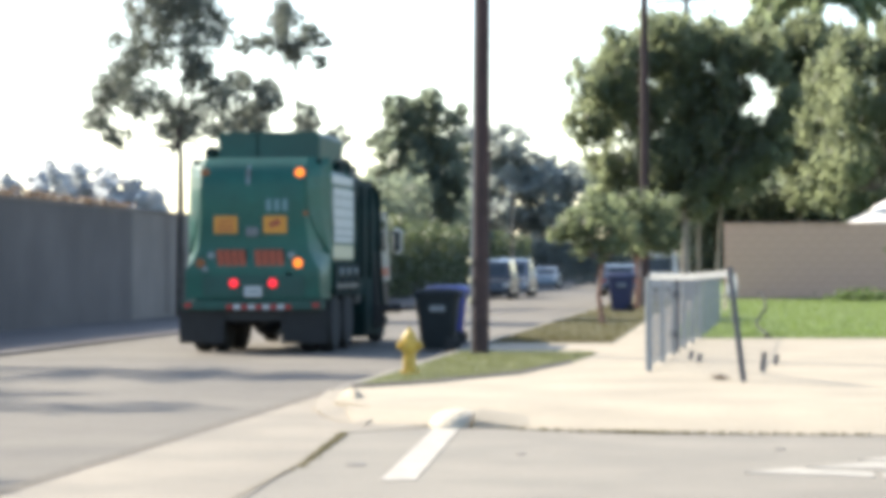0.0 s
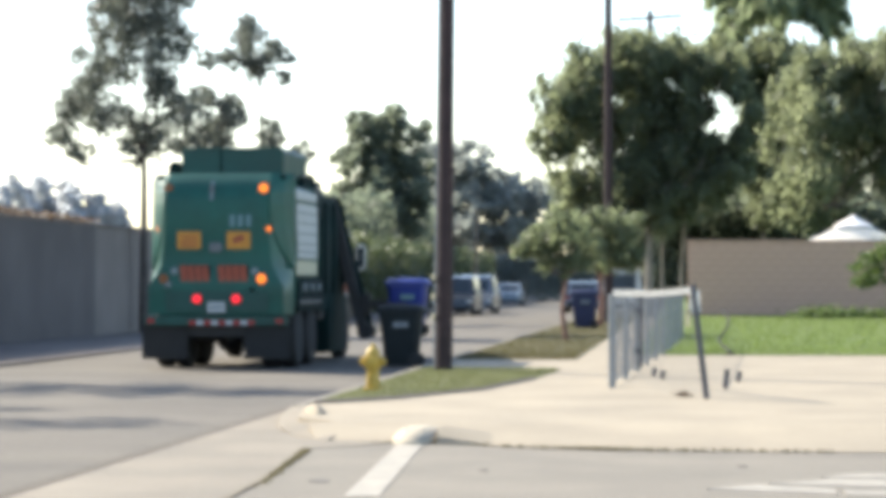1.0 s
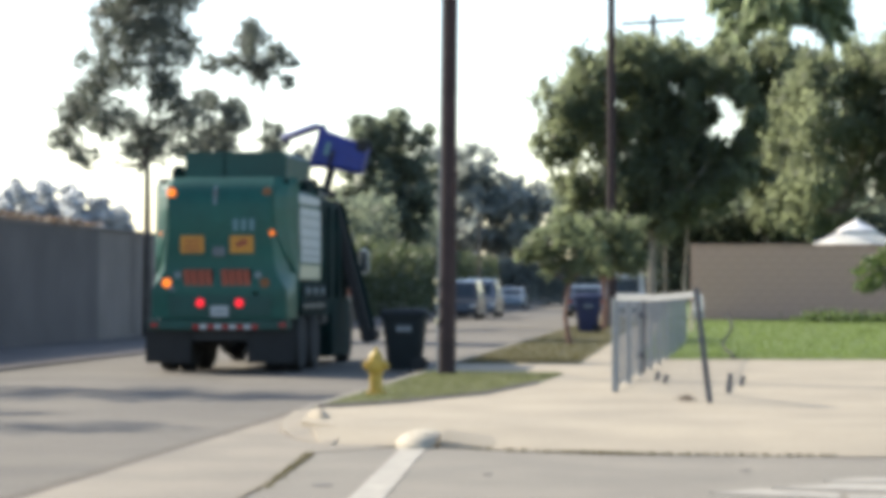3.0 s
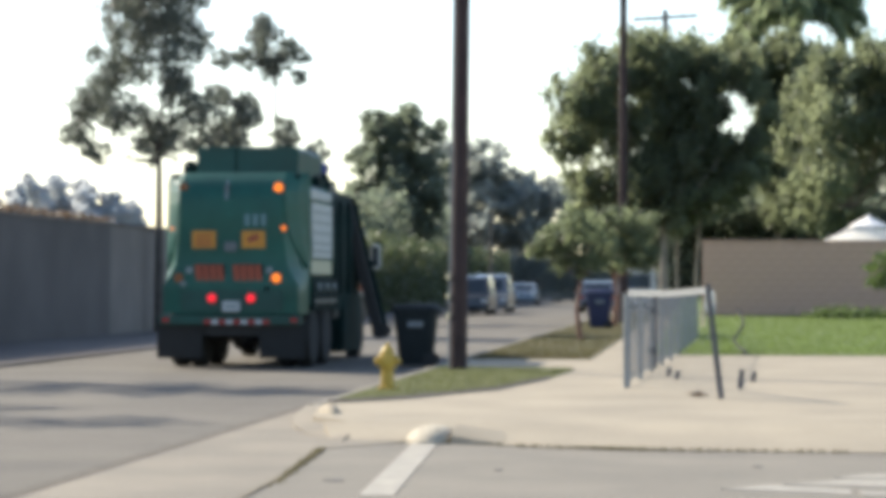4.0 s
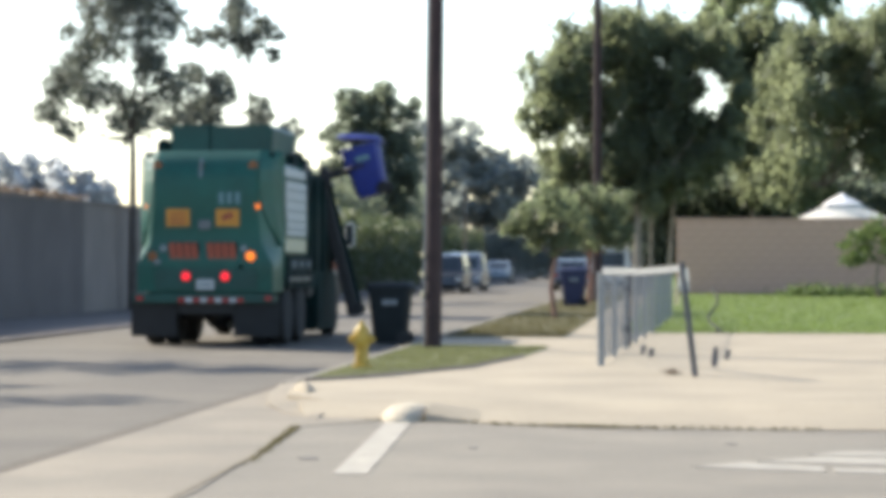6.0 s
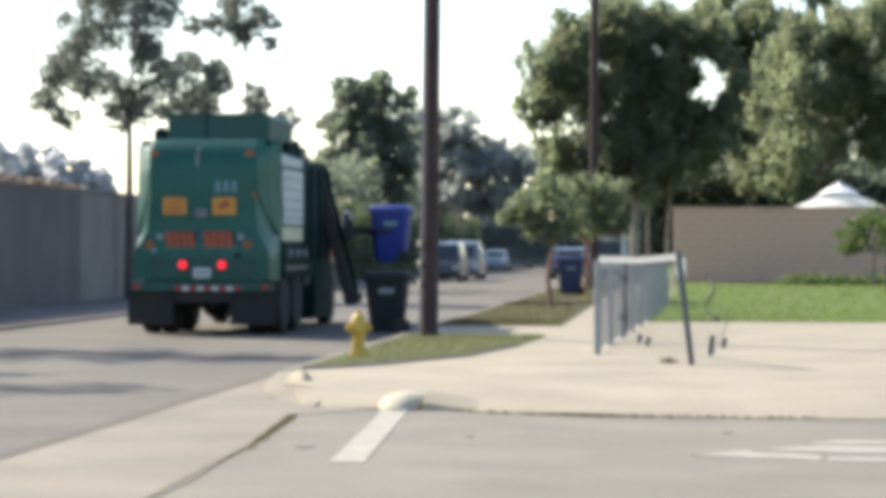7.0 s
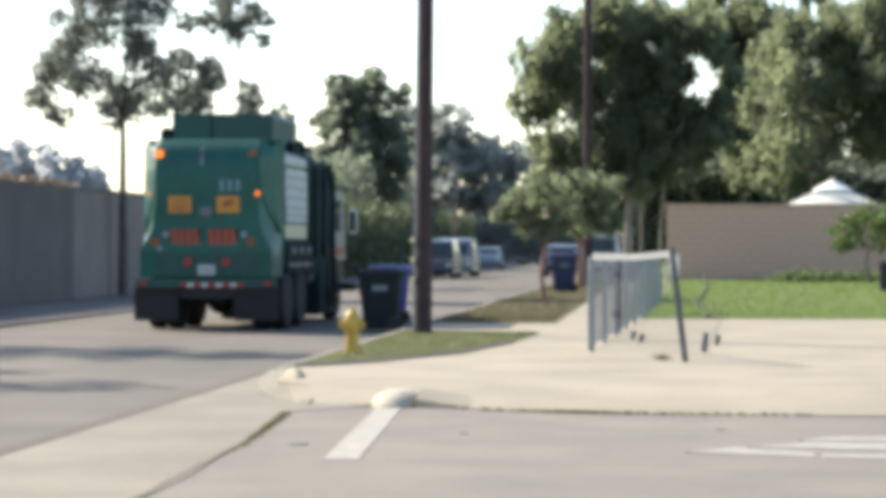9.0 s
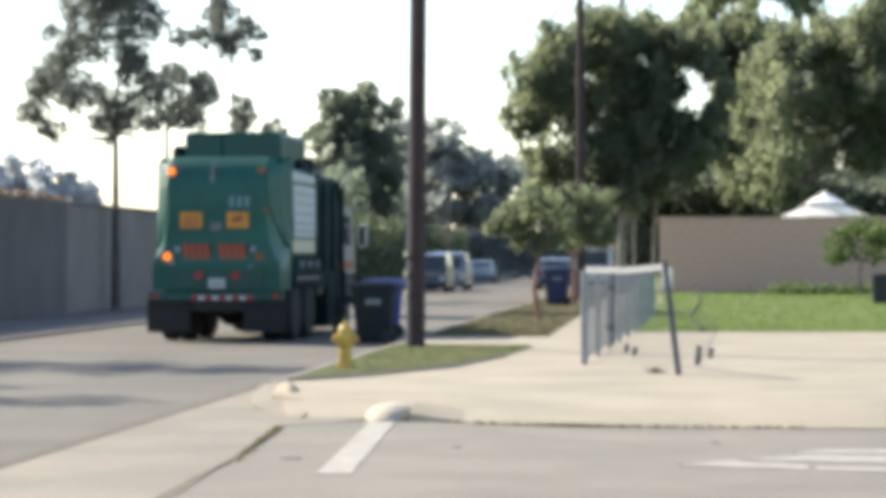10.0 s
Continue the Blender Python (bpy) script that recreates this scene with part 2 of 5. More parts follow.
def cards(name, centres, normals_up, sizes, material, parent=None, kind="", label="", category="", hang=0.0, wide=0.45):
    """Many small bent leaves, one quad each, joined."""
    rng = np.random.default_rng(len(centres))
    n = len(centres)
    c = np.asarray(centres, float)
    a = rng.normal(size=(n, 3))
    a[:, 2] = a[:, 2] * (1 - hang) - hang * 2.5
    a /= np.linalg.norm(a, axis=1)[:, None]
    d = rng.normal(size=(n, 3))
    d[:, 2] += normals_up
    b = np.cross(a, d)
    b /= np.linalg.norm(b, axis=1)[:, None] + 1e-9
    s = np.asarray(sizes, float)[:, None]
    v = np.stack([c - a * s, c + b * s * wide, c + a * s, c - b * s * wide], 1).reshape(-1, 3)
    me = bpy.data.meshes.new(name)
    me.vertices.add(4 * n)
    me.vertices.foreach_set("co", v.ravel())
    me.loops.add(4 * n)
    me.loops.foreach_set("vertex_index", np.arange(4 * n, dtype=np.int32))
    me.polygons.add(n)
    me.polygons.foreach_set("loop_start", np.arange(0, 4 * n, 4, dtype=np.int32))
    me.polygons.foreach_set("loop_total", np.full(n, 4, dtype=np.int32))
    me.update(calc_edges=True)
    me.materials.append(material)
    ob = new(name, me)
    if parent is not None:
        ob.parent = parent
    return tagged(ob, label, category, "", kind)


SEED = [10]


def tree(name, label, x, y, z0, trunk_r, fork, puffs, leaf, bark, density=1500, size=0.16, hang=0.0, spread=0.7, group="", lean=0.0, sub=26, soft=1.05):
    """Trunk, limbs to each puff of foliage, and a crown of leaves. puffs: (dx, dz, radius)."""
    SEED[0] += 1
    rng = np.random.default_rng(SEED[0])
    t = thing(name, label, "tree", pose(x, y, z0), group)
    bm = None
    knots = [Vector((0, 0, 0)), Vector((lean * 0.4 + rng.normal() * 0.05, 0, fork * 0.5)), Vector((lean, 0, fork))]
    for i in range(2):
        bm = rod(knots[i], knots[i + 1], trunk_r * (1.0 - 0.25 * i), trunk_r * (0.75 - 0.2 * i), 10, bm)
    centres, sizes = [], []
    for dx, dz, r in puffs:
        dy = rng.normal() * spread * r * 1.2
        end = Vector((dx, dy, dz))
        mid = knots[2].lerp(end, 0.5) + Vector((rng.normal() * 0.15, rng.normal() * 0.15, -0.12 * abs(dx)))
        if dz > fork * 0.8:
            bm = rod(knots[2], mid, trunk_r * 0.24, trunk_r * 0.14, 6, bm)
            bm = rod(mid, end, trunk_r * 0.14, trunk_r * 0.04, 5, bm)
        for k in range(sub):
            o = rng.normal(size=3)
            o /= np.linalg.norm(o)
            o *= 1.08 * r * soft * rng.uniform(0.0, 1.0) ** 0.5
            cc = np.array(end) + o * np.array([1, 1 + spread, 0.9])
            rr = r * rng.uniform(0.16, 0.40) * soft
            m = max(6, int(0.62 * density * r * r / sub * (rr / r / 0.3) ** 2 * 2.0))
            pts = rng.normal(size=(m, 3)) * rr * np.array([0.55, 0.55, 0.5 + 0.35 * hang])
            centres.append(cc + pts)
            sizes.append(size * rng.uniform(0.6, 1.3, m))
    part("trunk", bm, bark, t)
    cards("crown", np.concatenate(centres), 0.4, np.concatenate(sizes), leaf, t, hang=hang)
    return t


def scatter(name, label, category, points, sizes, leaf, hang=-0.6):
    return cards(name, points, 0.3, sizes, leaf, None, "stuff", label, category, hang)


# ---- ground and streets ----
KX, LKX = -4.35, -11.9      # faces of the two kerbs of the main street
ZS = 0.12                   # height of the pavements


def flat(name, label, xs, ys, z, material, category="ground"):
    ob = part(name, sheet(xs, ys, lambda x, y: z), material, smooth=False)
    return tagged(ob, label, category, "", "structure")


flat("ground", "bare dry earth reaching to the horizon", [-1500, 1500], [-1500, 1500], -0.06, DIRT)
flat("road", "sunlit grey asphalt street with tree shadows", np.linspace(LKX, -4.63, 9), np.linspace(-60, 330, 80), 0.0, ASPHALT, "road")
tagged(part("side_road", sheet(np.linspace(-3.6, 90, 40), np.linspace(6.5, 22.0, 12), lambda x, y: -0.004), ASPHALT_SIDE, smooth=False), "worn grey asphalt of the side street", "road", "", "structure")
tagged(part("near_pavement", sheet([-3.2, 90], [-60, 6.5], lambda x, y: 0.0), CONCRETE, smooth=False), "plain concrete ground behind the viewer", "pavement", "", "structure")
cross = prism([(-4.63, -60), (-3.03, -60), (-3.03, 14.8), (-3.20, 18.0), (-3.37, 20.6), (-4.63, 20.6)], -0.05, 0.004)
tagged(part("gutter", cross, GUTTER, smooth=False), "pale concrete cross gutter along the street edge", "gutter", "", "structure")
gut = prism([(-4.63, 20.6), (-3.37, 20.6), (-2.72, 21.35), (-3.3, 21.9), (-4.0, 23.0), (-4.34, 25.5), (-4.34, 180), (-4.63, 180)], -0.05, 0.004)
tagged(part("gutter", gut, GUTTER, smooth=False), "pale concrete gutter pan sweeping round the corner", "gutter", "", "structure")
# tarred seams beside the gutter
tagged(part("road_seam", prism([(-4.80, -5), (-4.61, -5), (-4.60, 32), (-4.69, 32)], -0.05, 0.008), STREAK, smooth=False), "dark dirt-filled seam between asphalt and concrete", "seam", "", "structure")

tagged(part("road_seam", prism([(-3.04, 12.0), (-3.015, 12.0), (-3.12, 16.8), (-3.20, 18.8), (-3.29, 20.4), (-3.40, 20.5), (-3.30, 19.4), (-3.16, 17.2)], -0.05, 0.008), SEAM, smooth=False), "brown dirt-filled seam beside the gutter", "seam", "", "structure")

# stop line and the worn arrow of the side street
line = prism([(-2.64, 21.25), (-2.41, 21.25), (-2.12, 16.05), (-2.36, 16.03)], -0.02, 0.003)
tagged(part("stop_line", line, PAINT, smooth=False), "white painted stop line, worn, on asphalt", "road marking")
letters = thing("road_lettering", "faded white painted marks on the asphalt", "road marking")
for outline in ([(0.10, 16.85), (1.0, 16.55), (1.0, 16.95), (0.45, 17.25)], [(1.06, 16.5), (1.75, 16.45), (1.75, 16.75), (1.06, 16.85)],
                [(0.55, 17.35), (1.75, 17.1), (1.75, 17.75), (1.05, 17.8)], [(0.95, 17.95), (1.75, 17.95), (1.75, 18.4), (1.2, 18.3)]):
    part("stroke", prism(outline, -0.02, 0.003), PAINT, letters, smooth=False)


for sx, sy, sr in ((-2.72, 17.3, 0.07), (-1.6, 18.4, 0.035), (0.4, 19.0, 0.04), (-6.4, 24.0, 0.07)):
    spot = prism([(sx + sr * (1 + 0.3 * math.sin(3 * a + sx)) * math.cos(a), sy + 1.6 * sr * math.sin(a)) for a in np.linspace(0, 2 * math.pi, 13)[:-1]], -0.03, 0.0025)
    tagged(part("tar_spot", spot, TAR, smooth=False), "small dark tar spot on the asphalt", "stain", "tar spots")


# pavement: flat slabs, a ramp at the corner, an apron falling to the side street
def pave_z(x, y):
    fall = min(1.0, max(0.0, (y - 20.45) / 2.2))
    return 0.005 + (ZS - 0.005) * fall


def bend(b):
    """Draws the apron's street edge back towards the corner."""
    for v in b.verts:
        if v.co.y < 22.6:
            edge = 20.62 + 0.68 * math.exp(-(v.co.x + 2.0) / 0.8)
            v.co.y = 22.6 - (22.6 - v.co.y) * (22.6 - edge) / 2.15
    return b


def slab(x0, x1, y0, y1, parent, gap=0.0006):
    b = bend(sheet(np.linspace(x0 + gap, x1 - gap, 7), np.linspace(y0 + gap, y1 - gap, 4), pave_z))
    return part("slab", b, CONCRETE, parent, smooth=False)


pavement = tagged(part("pavement", bend(sheet([-2.0, -1.6, -1.2, -0.6, 0, 1, 4, 90], [20.45, 21, 22, 22.6, 23, 36, 44.5], lambda x, y: pave_z(x, y) - 0.006)), CONCRETE, smooth=False),
                  "cream concrete pavement and driveway apron in the sun", "pavement", "", "structure")
ys = [20.45, 22.6, 26.2, 30.0, 33.8, 37.2, 40.8, 44.2]
xs = [-2.0, -1.02, 0.9, 2.9, 4.9, 6.9, 8.9]
for y0, y1 in zip(ys, ys[1:]):
    for x0, x1 in zip(xs, xs[1:]):
        slab(x0, x1, y0, y1, pavement)
corner = thing("pavement", "cream concrete corner with a sloping kerb ramp", "pavement", None, "", "structure")
part("corner_slab", prism([(-2.0, 22.6), (-2.0, 37.0), (-2.18, 33.0), (-2.6, 29.7), (-3.38, 27.3), (-4.05, 26.3), (-4.2, 25.6), (-3.9, 23.4), (-3.4, 22.6)], -0.05, ZS - 0.001), CONCRETE, corner, smooth=False)
ramp_bm = loft([[(-3.66, 22.6, ZS - 0.002), (-2.0, 22.6, ZS - 0.002), (-2.0, 22.6, -0.05), (-3.66, 22.6, -0.05)],
                [(-3.46, 21.75, 0.006), (-2.0, 21.30, 0.006), (-2.0, 21.30, -0.05), (-3.46, 21.75, -0.05)]])
part("kerb_ramp", ramp_bm, CONCRETE, corner, smooth=False)
part("walk_slab", prism([(-3.1, 37.1), (-2.0, 37.0), (-2.0, 41.6), (-3.1, 41.4)], -0.05, ZS), CONCRETE, corner, smooth=False)
part("walk_slab", prism([(-4.2, 37.2), (-3.11, 37.1), (-3.11, 41.4), (-4.2, 41.2)], -0.05, ZS), CONCRETE, corner, smooth=False)
for i in range(34):
    part("slab", prism([(-2.0, 44.2 + 1.8 * i), (-1.05, 44.2 + 1.8 * i), (-1.05, 45.99 + 1.8 * i), (-2.0, 45.99 + 1.8 * i)], -0.05, ZS + 0.003 * (i % 3)), CONCRETE, corner, smooth=False)
part("slab", prism([(-2.0, 37.0), (-1.05, 37.0), (-1.05, 44.2), (-2.0, 44.2)], -0.05, ZS - 0.02), CONCRETE, corner, smooth=False)


# kerbs
def kerb_run(points, h=0.15, w=0.16):
    """A rounded kerb of stones along a plan line; its face on the left of the run."""
    secs = []
    pts = [Vector((*p, 0)) for p in points]
    for i, p in enumerate(pts):
        d = (pts[min(i + 1, len(pts) - 1)] - pts[max(i - 1, 0)]).normalized()
        s = Vector((d.y, -d.x, 0))
        secs.append([p + s * a + Vector((0, 0, b)) for a, b in ((0, -0.08), (0.012, h * 0.7), (0.04, h), (w - 0.02, h), (w, h - 0.02), (w, -0.08))])
    return loft(secs)


kerb = thing("kerb", "pale concrete street kerb beside a grass verge", "kerb", None, "", "structure")
for i in range(28):
    y0 = 25.6 + 3.0 * i
    part("kerb_stone", kerb_run([(KX, y0), (KX, y0 + 1.5), (KX, y0 + 2.985)], ZS + 0.01), KERB, kerb)
dropped = []
for (ax, ay), (bx, by) in zip([(-3.32, 21.5), (-3.75, 22.3), (-4.12, 23.5), (-4.32, 24.8), (KX, 25.62)], [(-3.28, 22.6), (-3.5, 23.0), (-3.75, 23.8), (-4.0, 24.9), (-4.19, 25.7)]):
    rise = (ay - 21.5) / 4.12
    dropped.append([(ax, ay, -0.05), (ax, ay, 0.008 + 0.10 * rise ** 2), ((ax + bx) / 2, (ay + by) / 2, 0.05 + 0.075 * rise), (bx, by, ZS - 0.006 + 0.012 * rise), (bx, by, -0.05)])
part("dropped_kerb", loft(dropped), GUTTER, kerb)
# rounded kerb ends either side of the ramp
part("kerb_end", lathe([(0.20, -0.05), (0.195, 0.05), (0.17, 0.12), (0.12, 0.175), (0.06, 0.205), (0.02, 0.21)], 24, None, pose(-3.86, 24.2, 0.0, 0, 0, 14) @ Matrix.Diagonal((0.62, 2.7, 1, 1))), CONCRETE, kerb, "weathered cream kerb end")
end = part("kerb_end", lathe([(0.235, -0.05), (0.23, 0.03), (0.21, 0.085), (0.165, 0.14), (0.11, 0.175), (0.06, 0.19), (0.02, 0.194)], 32, None, pose(-2.5, 21.78, 0.0) @ Matrix.Diagonal((1.04, 2.5, 0.72, 1))), KERB_WHITE, kerb, "white-painted kerb end with dark stencil marks")
part("kerb_end", loft([[(-2.29, 21.28, -0.05), (-2.29, 21.34, 0.07), (-2.29, 21.57, 0.13), (-2.29, 22.12, 0.13), (-2.29, 22.17, -0.05)], [(-2.05, 21.22, -0.05), (-2.05, 21.28, 0.035), (-2.05, 21.54, 0.085), (-2.05, 22.07, 0.09), (-2.05, 22.12, -0.05)], [(-1.80, 21.18, -0.05), (-1.80, 21.24, 0.012), (-1.80, 21.52, 0.035), (-1.80, 22.02, 0.06), (-1.80, 22.07, -0.05)]]), CONCRETE, kerb, "kerb end sloping down to the apron")
for dx, w, h in ((-0.07, 0.035, 0.07), (-0.01, 0.03, 0.08), (0.06, 0.04, 0.07)):
    # dark marks lying on the sloping nose
    part("stencil_mark", box(w, h, 0.012, (-2.5 + dx, 21.47, 0.109 - 1.0 * dx * dx), 0.003, rot=Matrix.Rotation(radians(18), 4, "X")), STENCIL, end)
# west kerb and pavement coloured dark to imitate the wall's shadow
left_kerb = part("kerb", kerb_run([(LKX, 330), (LKX, 100), (LKX, -60)], 0.06), SOIL_SHADE)
tagged(left_kerb, "concrete kerb along the block wall, shade put into its dark colour", "kerb", "", "structure")
flat("pavement", "pavement strip below the block wall, wall shade painted into its colour", [-16.0, -14, LKX - 0.16], np.linspace(-60, 330, 40), 0.05, SOIL_SHADE, "pavement")

# verges and lawn
verge = prism([(-4.19, 26.2), (-3.98, 26.3), (-3.38, 27.3), (-2.6, 29.7), (-2.18, 33.0), (-2.02, 36.2), (-2.1, 37.0), (-4.19, 37.15)], -0.05, ZS + 0.012)
tagged(part("grass_verge", verge, TURF, smooth=False), "green grass corner verge with a brown edge", "verge", "", "structure")
rim = [[(x, y, z) for x, y, z in ((ax, ay, ZS - 0.02), (ax, ay, ZS + 0.028), (ax - 0.03, ay + 0.06, ZS + 0.034), (ax - 0.03, ay + 0.06, ZS - 0.02))] for ax, ay in ((-4.15, 26.14), (-3.96, 26.22), (-3.67, 26.70), (-3.36, 27.22), (-2.97, 28.4), (-2.58, 29.6), (-2.37, 31.3), (-2.16, 33.0))]
tagged(part("verge_edge", loft(rim), SOIL_SHADE), "dark brown soil edge of the grass verge", "verge", "", "structure")
verge2 = prism([(-4.19, 41.3), (-2.02, 41.7), (-2.02, 105), (-4.19, 105)], -0.05, ZS + 0.012)
tagged(part("grass_verge", verge2, DRY, smooth=False), "patchy dry grass verge under street trees", "verge", "", "structure")


def lawn_z(x, y):
    return ZS + 0.01 + max(0.0, (y - 45.0) / 25.0) * 0.37


tagged(part("lawn", sheet(np.linspace(-1.0, 40, 40), np.linspace(44.2, 120, 40), lawn_z), LAWN, smooth=False), "bright green mown lawn before a block wall", "lawn", "", "structure")


def in_poly(poly, p):
    inside = False
    for (x1, y1), (x2, y2) in zip(poly, poly[1:] + poly[:1]):
        if (y1 > p[1]) != (y2 > p[1]) and p[0] < (x2 - x1) * (p[1] - y1) / (y2 - y1) + x1:
            inside = not inside
    return inside


rng = np.random.default_rng(3)
vp = [(-4.15, 26.3), (-3.98, 26.4), (-3.38, 27.4), (-2.6, 29.8), (-2.18, 33.0), (-2.02, 36.2), (-2.1, 36.9), (-4.15, 37.1)]
pts = [(x, y, ZS + 0.018) for x, y in zip(rng.uniform(-4.2, -2, 16000), rng.uniform(26, 37.2, 16000)) if in_poly(vp, (x, y))]
scatter("grass", "short green grass blades on the verge", "grass", pts, rng.uniform(0.010, 0.022, len(pts)), BLADE)
n = 16000
pts = np.stack([rng.uniform(-4.15, -2.05, n), 41.5 + 50 * rng.uniform(0, 1, n) ** 1.5, np.full(n, ZS + 0.02)], 1)
scatter("grass", "dry brown grass blades on the verge", "grass", pts, rng.uniform(0.015, 0.03, n), BLADE_DRY)
n = 36000
xy = np.stack([rng.uniform(-0.9, 8.5, n), 44.3 + 26 * rng.uniform(0, 1, n) ** 1.3], 1)
pts = [(x, y, lawn_z(x, y) + 0.02) for x, y in xy]
scatter("grass", "bright green lawn grass blades", "grass", pts, rng.uniform(0.018, 0.036, n), BLADE_LAWN)
# weeds in the joints of the apron and the gutter
n = 1100
wx = np.concatenate([rng.normal(-2.36, 0.14, n // 2), rng.normal(-0.75, 0.22, n // 4), rng.uniform(-2.0, 1.2, n - n // 2 - n // 4)])
wy = 20.60 + 0.68 * np.exp(-(np.maximum(wx, -2.15) + 2.0) / 0.8) + rng.normal(0, 0.03, n)
scatter("weeds", "low dry weeds in the kerb joint", "weeds", np.stack([wx, wy, np.full(n, 0.012)], 1), rng.uniform(0.01, 0.024, n), BLADE_DRY)
n = 700
wt = rng.uniform(0, 1, n) ** 0.6
scatter("weeds", "dry weeds along the gutter seam", "weeds", np.stack([-3.05 - 0.29 * wt + rng.normal(0, 0.02, n), 16.5 + 4.0 * wt, np.full(n, 0.01)], 1), rng.uniform(0.006, 0.016, n), BLADE_DRY)

# block walls
wall = tagged(part("wall_west", box(0.25, 340, 3.0, (-16.12, 160, 1.5), 0.01), WALL_GREY), "tall grey block wall in shade", "wall", "", "structure")
part("cap", box(0.36, 340, 0.07, (-16.12, 160, 3.04), 0.01), WALL_GREY, wall)
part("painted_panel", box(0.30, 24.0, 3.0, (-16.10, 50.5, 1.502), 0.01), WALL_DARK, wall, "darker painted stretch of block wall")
n = 1100
scatter("vine", "dry brown vine stems along the wall top", "vine", np.stack([-16.05 + rng.normal(0, 0.15, n), rng.uniform(40, 62.5, n), 3.08 + np.abs(rng.normal(0, 0.07, n))], 1), rng.uniform(0.04, 0.10, n), VINE_DRY, 0.0)

wall_e = tagged(part("wall_east", box(14, 0.18, 2.26, (6.88, 70.12, 0.4 + 1.13), 0.005), MORTAR), "tan concrete block garden wall behind the lawn", "wall", "", "structure")
tagged(part("wall_cap", box(14.1, 0.24, 0.06, (6.88, 70.12, 2.69), 0.01), BLOCK, wall_e), "")
blk, half = mesh("block", box(0.392, 0.06, 0.192, bevel=0.006, seg=1), BLOCK), mesh("block", box(0.192, 0.06, 0.192, bevel=0.006, seg=1), BLOCK)
for r in range(11):
    for c in range(17):
        off = 0.2 * (r % 2)
        share("block", blk, wall_e, pose(0.08 + off + 0.4 * c, 70.046 + 0.002 * ((r * 7 + c * 3) % 3), 0.5 + 0.2 * r))
    if r % 2:
        share("block", half, wall_e, pose(-0.02, 70.047, 0.5 + 0.2 * r))


# ---- the refuse truck ----
TX, TY = -7.99, 39.5
truck = thing("garbage_truck", "green side-loading garbage truck with white side sign and orange rear signs", "truck", pose(TX, TY, 0))


def ring(w, zb, zt, y, bow=0.04, ch=0.12):
    """Cross-section of the packer body: bowed sides, chamfered corners."""
    return [(-w + ch, y, zb), (w - ch, y, zb), (w, y, zb + ch), (w + bow, y, (zb + zt) / 2), (w, y, zt - ch), (w - ch, y, zt), (-w + ch, y, zt), (-w, y, zt - ch), (-w - bow, y, (zb + zt) / 2), (-w, y, zb + ch)]


part("body", loft([ring(1.20, 1.0, 3.15, y) for y in (0.66, 1.9, 3.15)], None), GREEN, truck, "green steel packer body")
for y in (0.72, 3.05):
    part("body_rib", loft([ring(1.225, 0.97, 3.18, y - 0.05), ring(1.225, 0.97, 3.18, y + 0.05)]), GREEN, truck)


def gate_section(z):
    """Plan ring of the tailgate at height z: a flat back with angled corners."""
    top = max(0.0, (z - 2.85) / 0.48)
    back = 0.34 * top ** 2
    low = min(1.0, max(0.0, (1.75 - z) / 0.35))
    back += -0.05 * low
    hw = 0.88 + 0.28 * low ** 1.2 + 0.1 * max(0.0, (2.5 - z) / 1.0) * (1 - low)
    hw = min(hw, 1.16)
    return [(-1.22, 0.68, z), (-1.22, 0.64 - 0.3 * low, z), (-hw, back, z), (hw, back, z), (1.22, 0.64 - 0.3 * low, z), (1.22, 0.68, z)]


part("tailgate", loft([gate_section(z) for z in (0.92, 1.05, 1.25, 1.4, 1.5, 1.6, 1.75, 2.0, 2.2, 2.5, 2.85, 3.0, 3.14, 3.25, 3.33)]), GREEN, truck, "green tailgate with angled corners and a rounded top")
# proud curved corner plates
for s in (-1, 1):
    rings = []
    for z, t in ((1.70, 0.08), (1.82, 0.30), (2.0, 0.55), (2.25, 0.78), (2.5, 0.90), (2.8, 0.97), (3.0, 0.97), (3.14, 0.90), (3.22, 0.8)):
        sec = gate_section(z)
        o, i = Vector(sec[1]), Vector(sec[2])
        i = o + (i - o) * t
        q = [o + Vector((-0.030, -0.008, 0)), (o + i) / 2 + Vector((-0.040, -0.016, 0)), i + Vector((-0.018, -0.012, 0)), i + Vector((0.02, 0.02, 0)), o + Vector((0.02, 0.02, 0))]
        rings.append([(-s * p.x, p.y, p.z) for p in q])
    part("corner_plate", loft(rings), GREEN, truck, "curved green corner plate", smooth=False)
for s in (-1, 1):
    part("lower_side", box(0.05, 2.4, 0.60, (s * 1.255, 1.95, 1.27), 0.02), DKGREEN, truck, "dark lower body side")
part("arm_carriage", box(0.42, 2.3, 1.15, (1.06, 5.35, 0.72), 0.05), DKGREEN, truck, "black arm carriage under the hopper")
for s in (-1, 1):
    part("hinge", rod((s * 0.9, 0.45, 3.26), (s * 1.1, 0.45, 3.26), 0.05), DKGREEN, truck)
part("tailgate_seam", box(0.05, 0.03, 0.36, (-0.08, 0.03, 3.02), 0.01, rot=Matrix.Rotation(radians(-22), 4, "X")), GREYBAR, truck)
part("lifting_eye", box(0.07, 0.06, 0.14, (-0.08, 0.02, 3.05), 0.015), STEEL, truck)
part("gate_latch", box(0.22, 0.05, 0.16, (-0.01, -0.02, 2.06), 0.02), STEEL, truck)
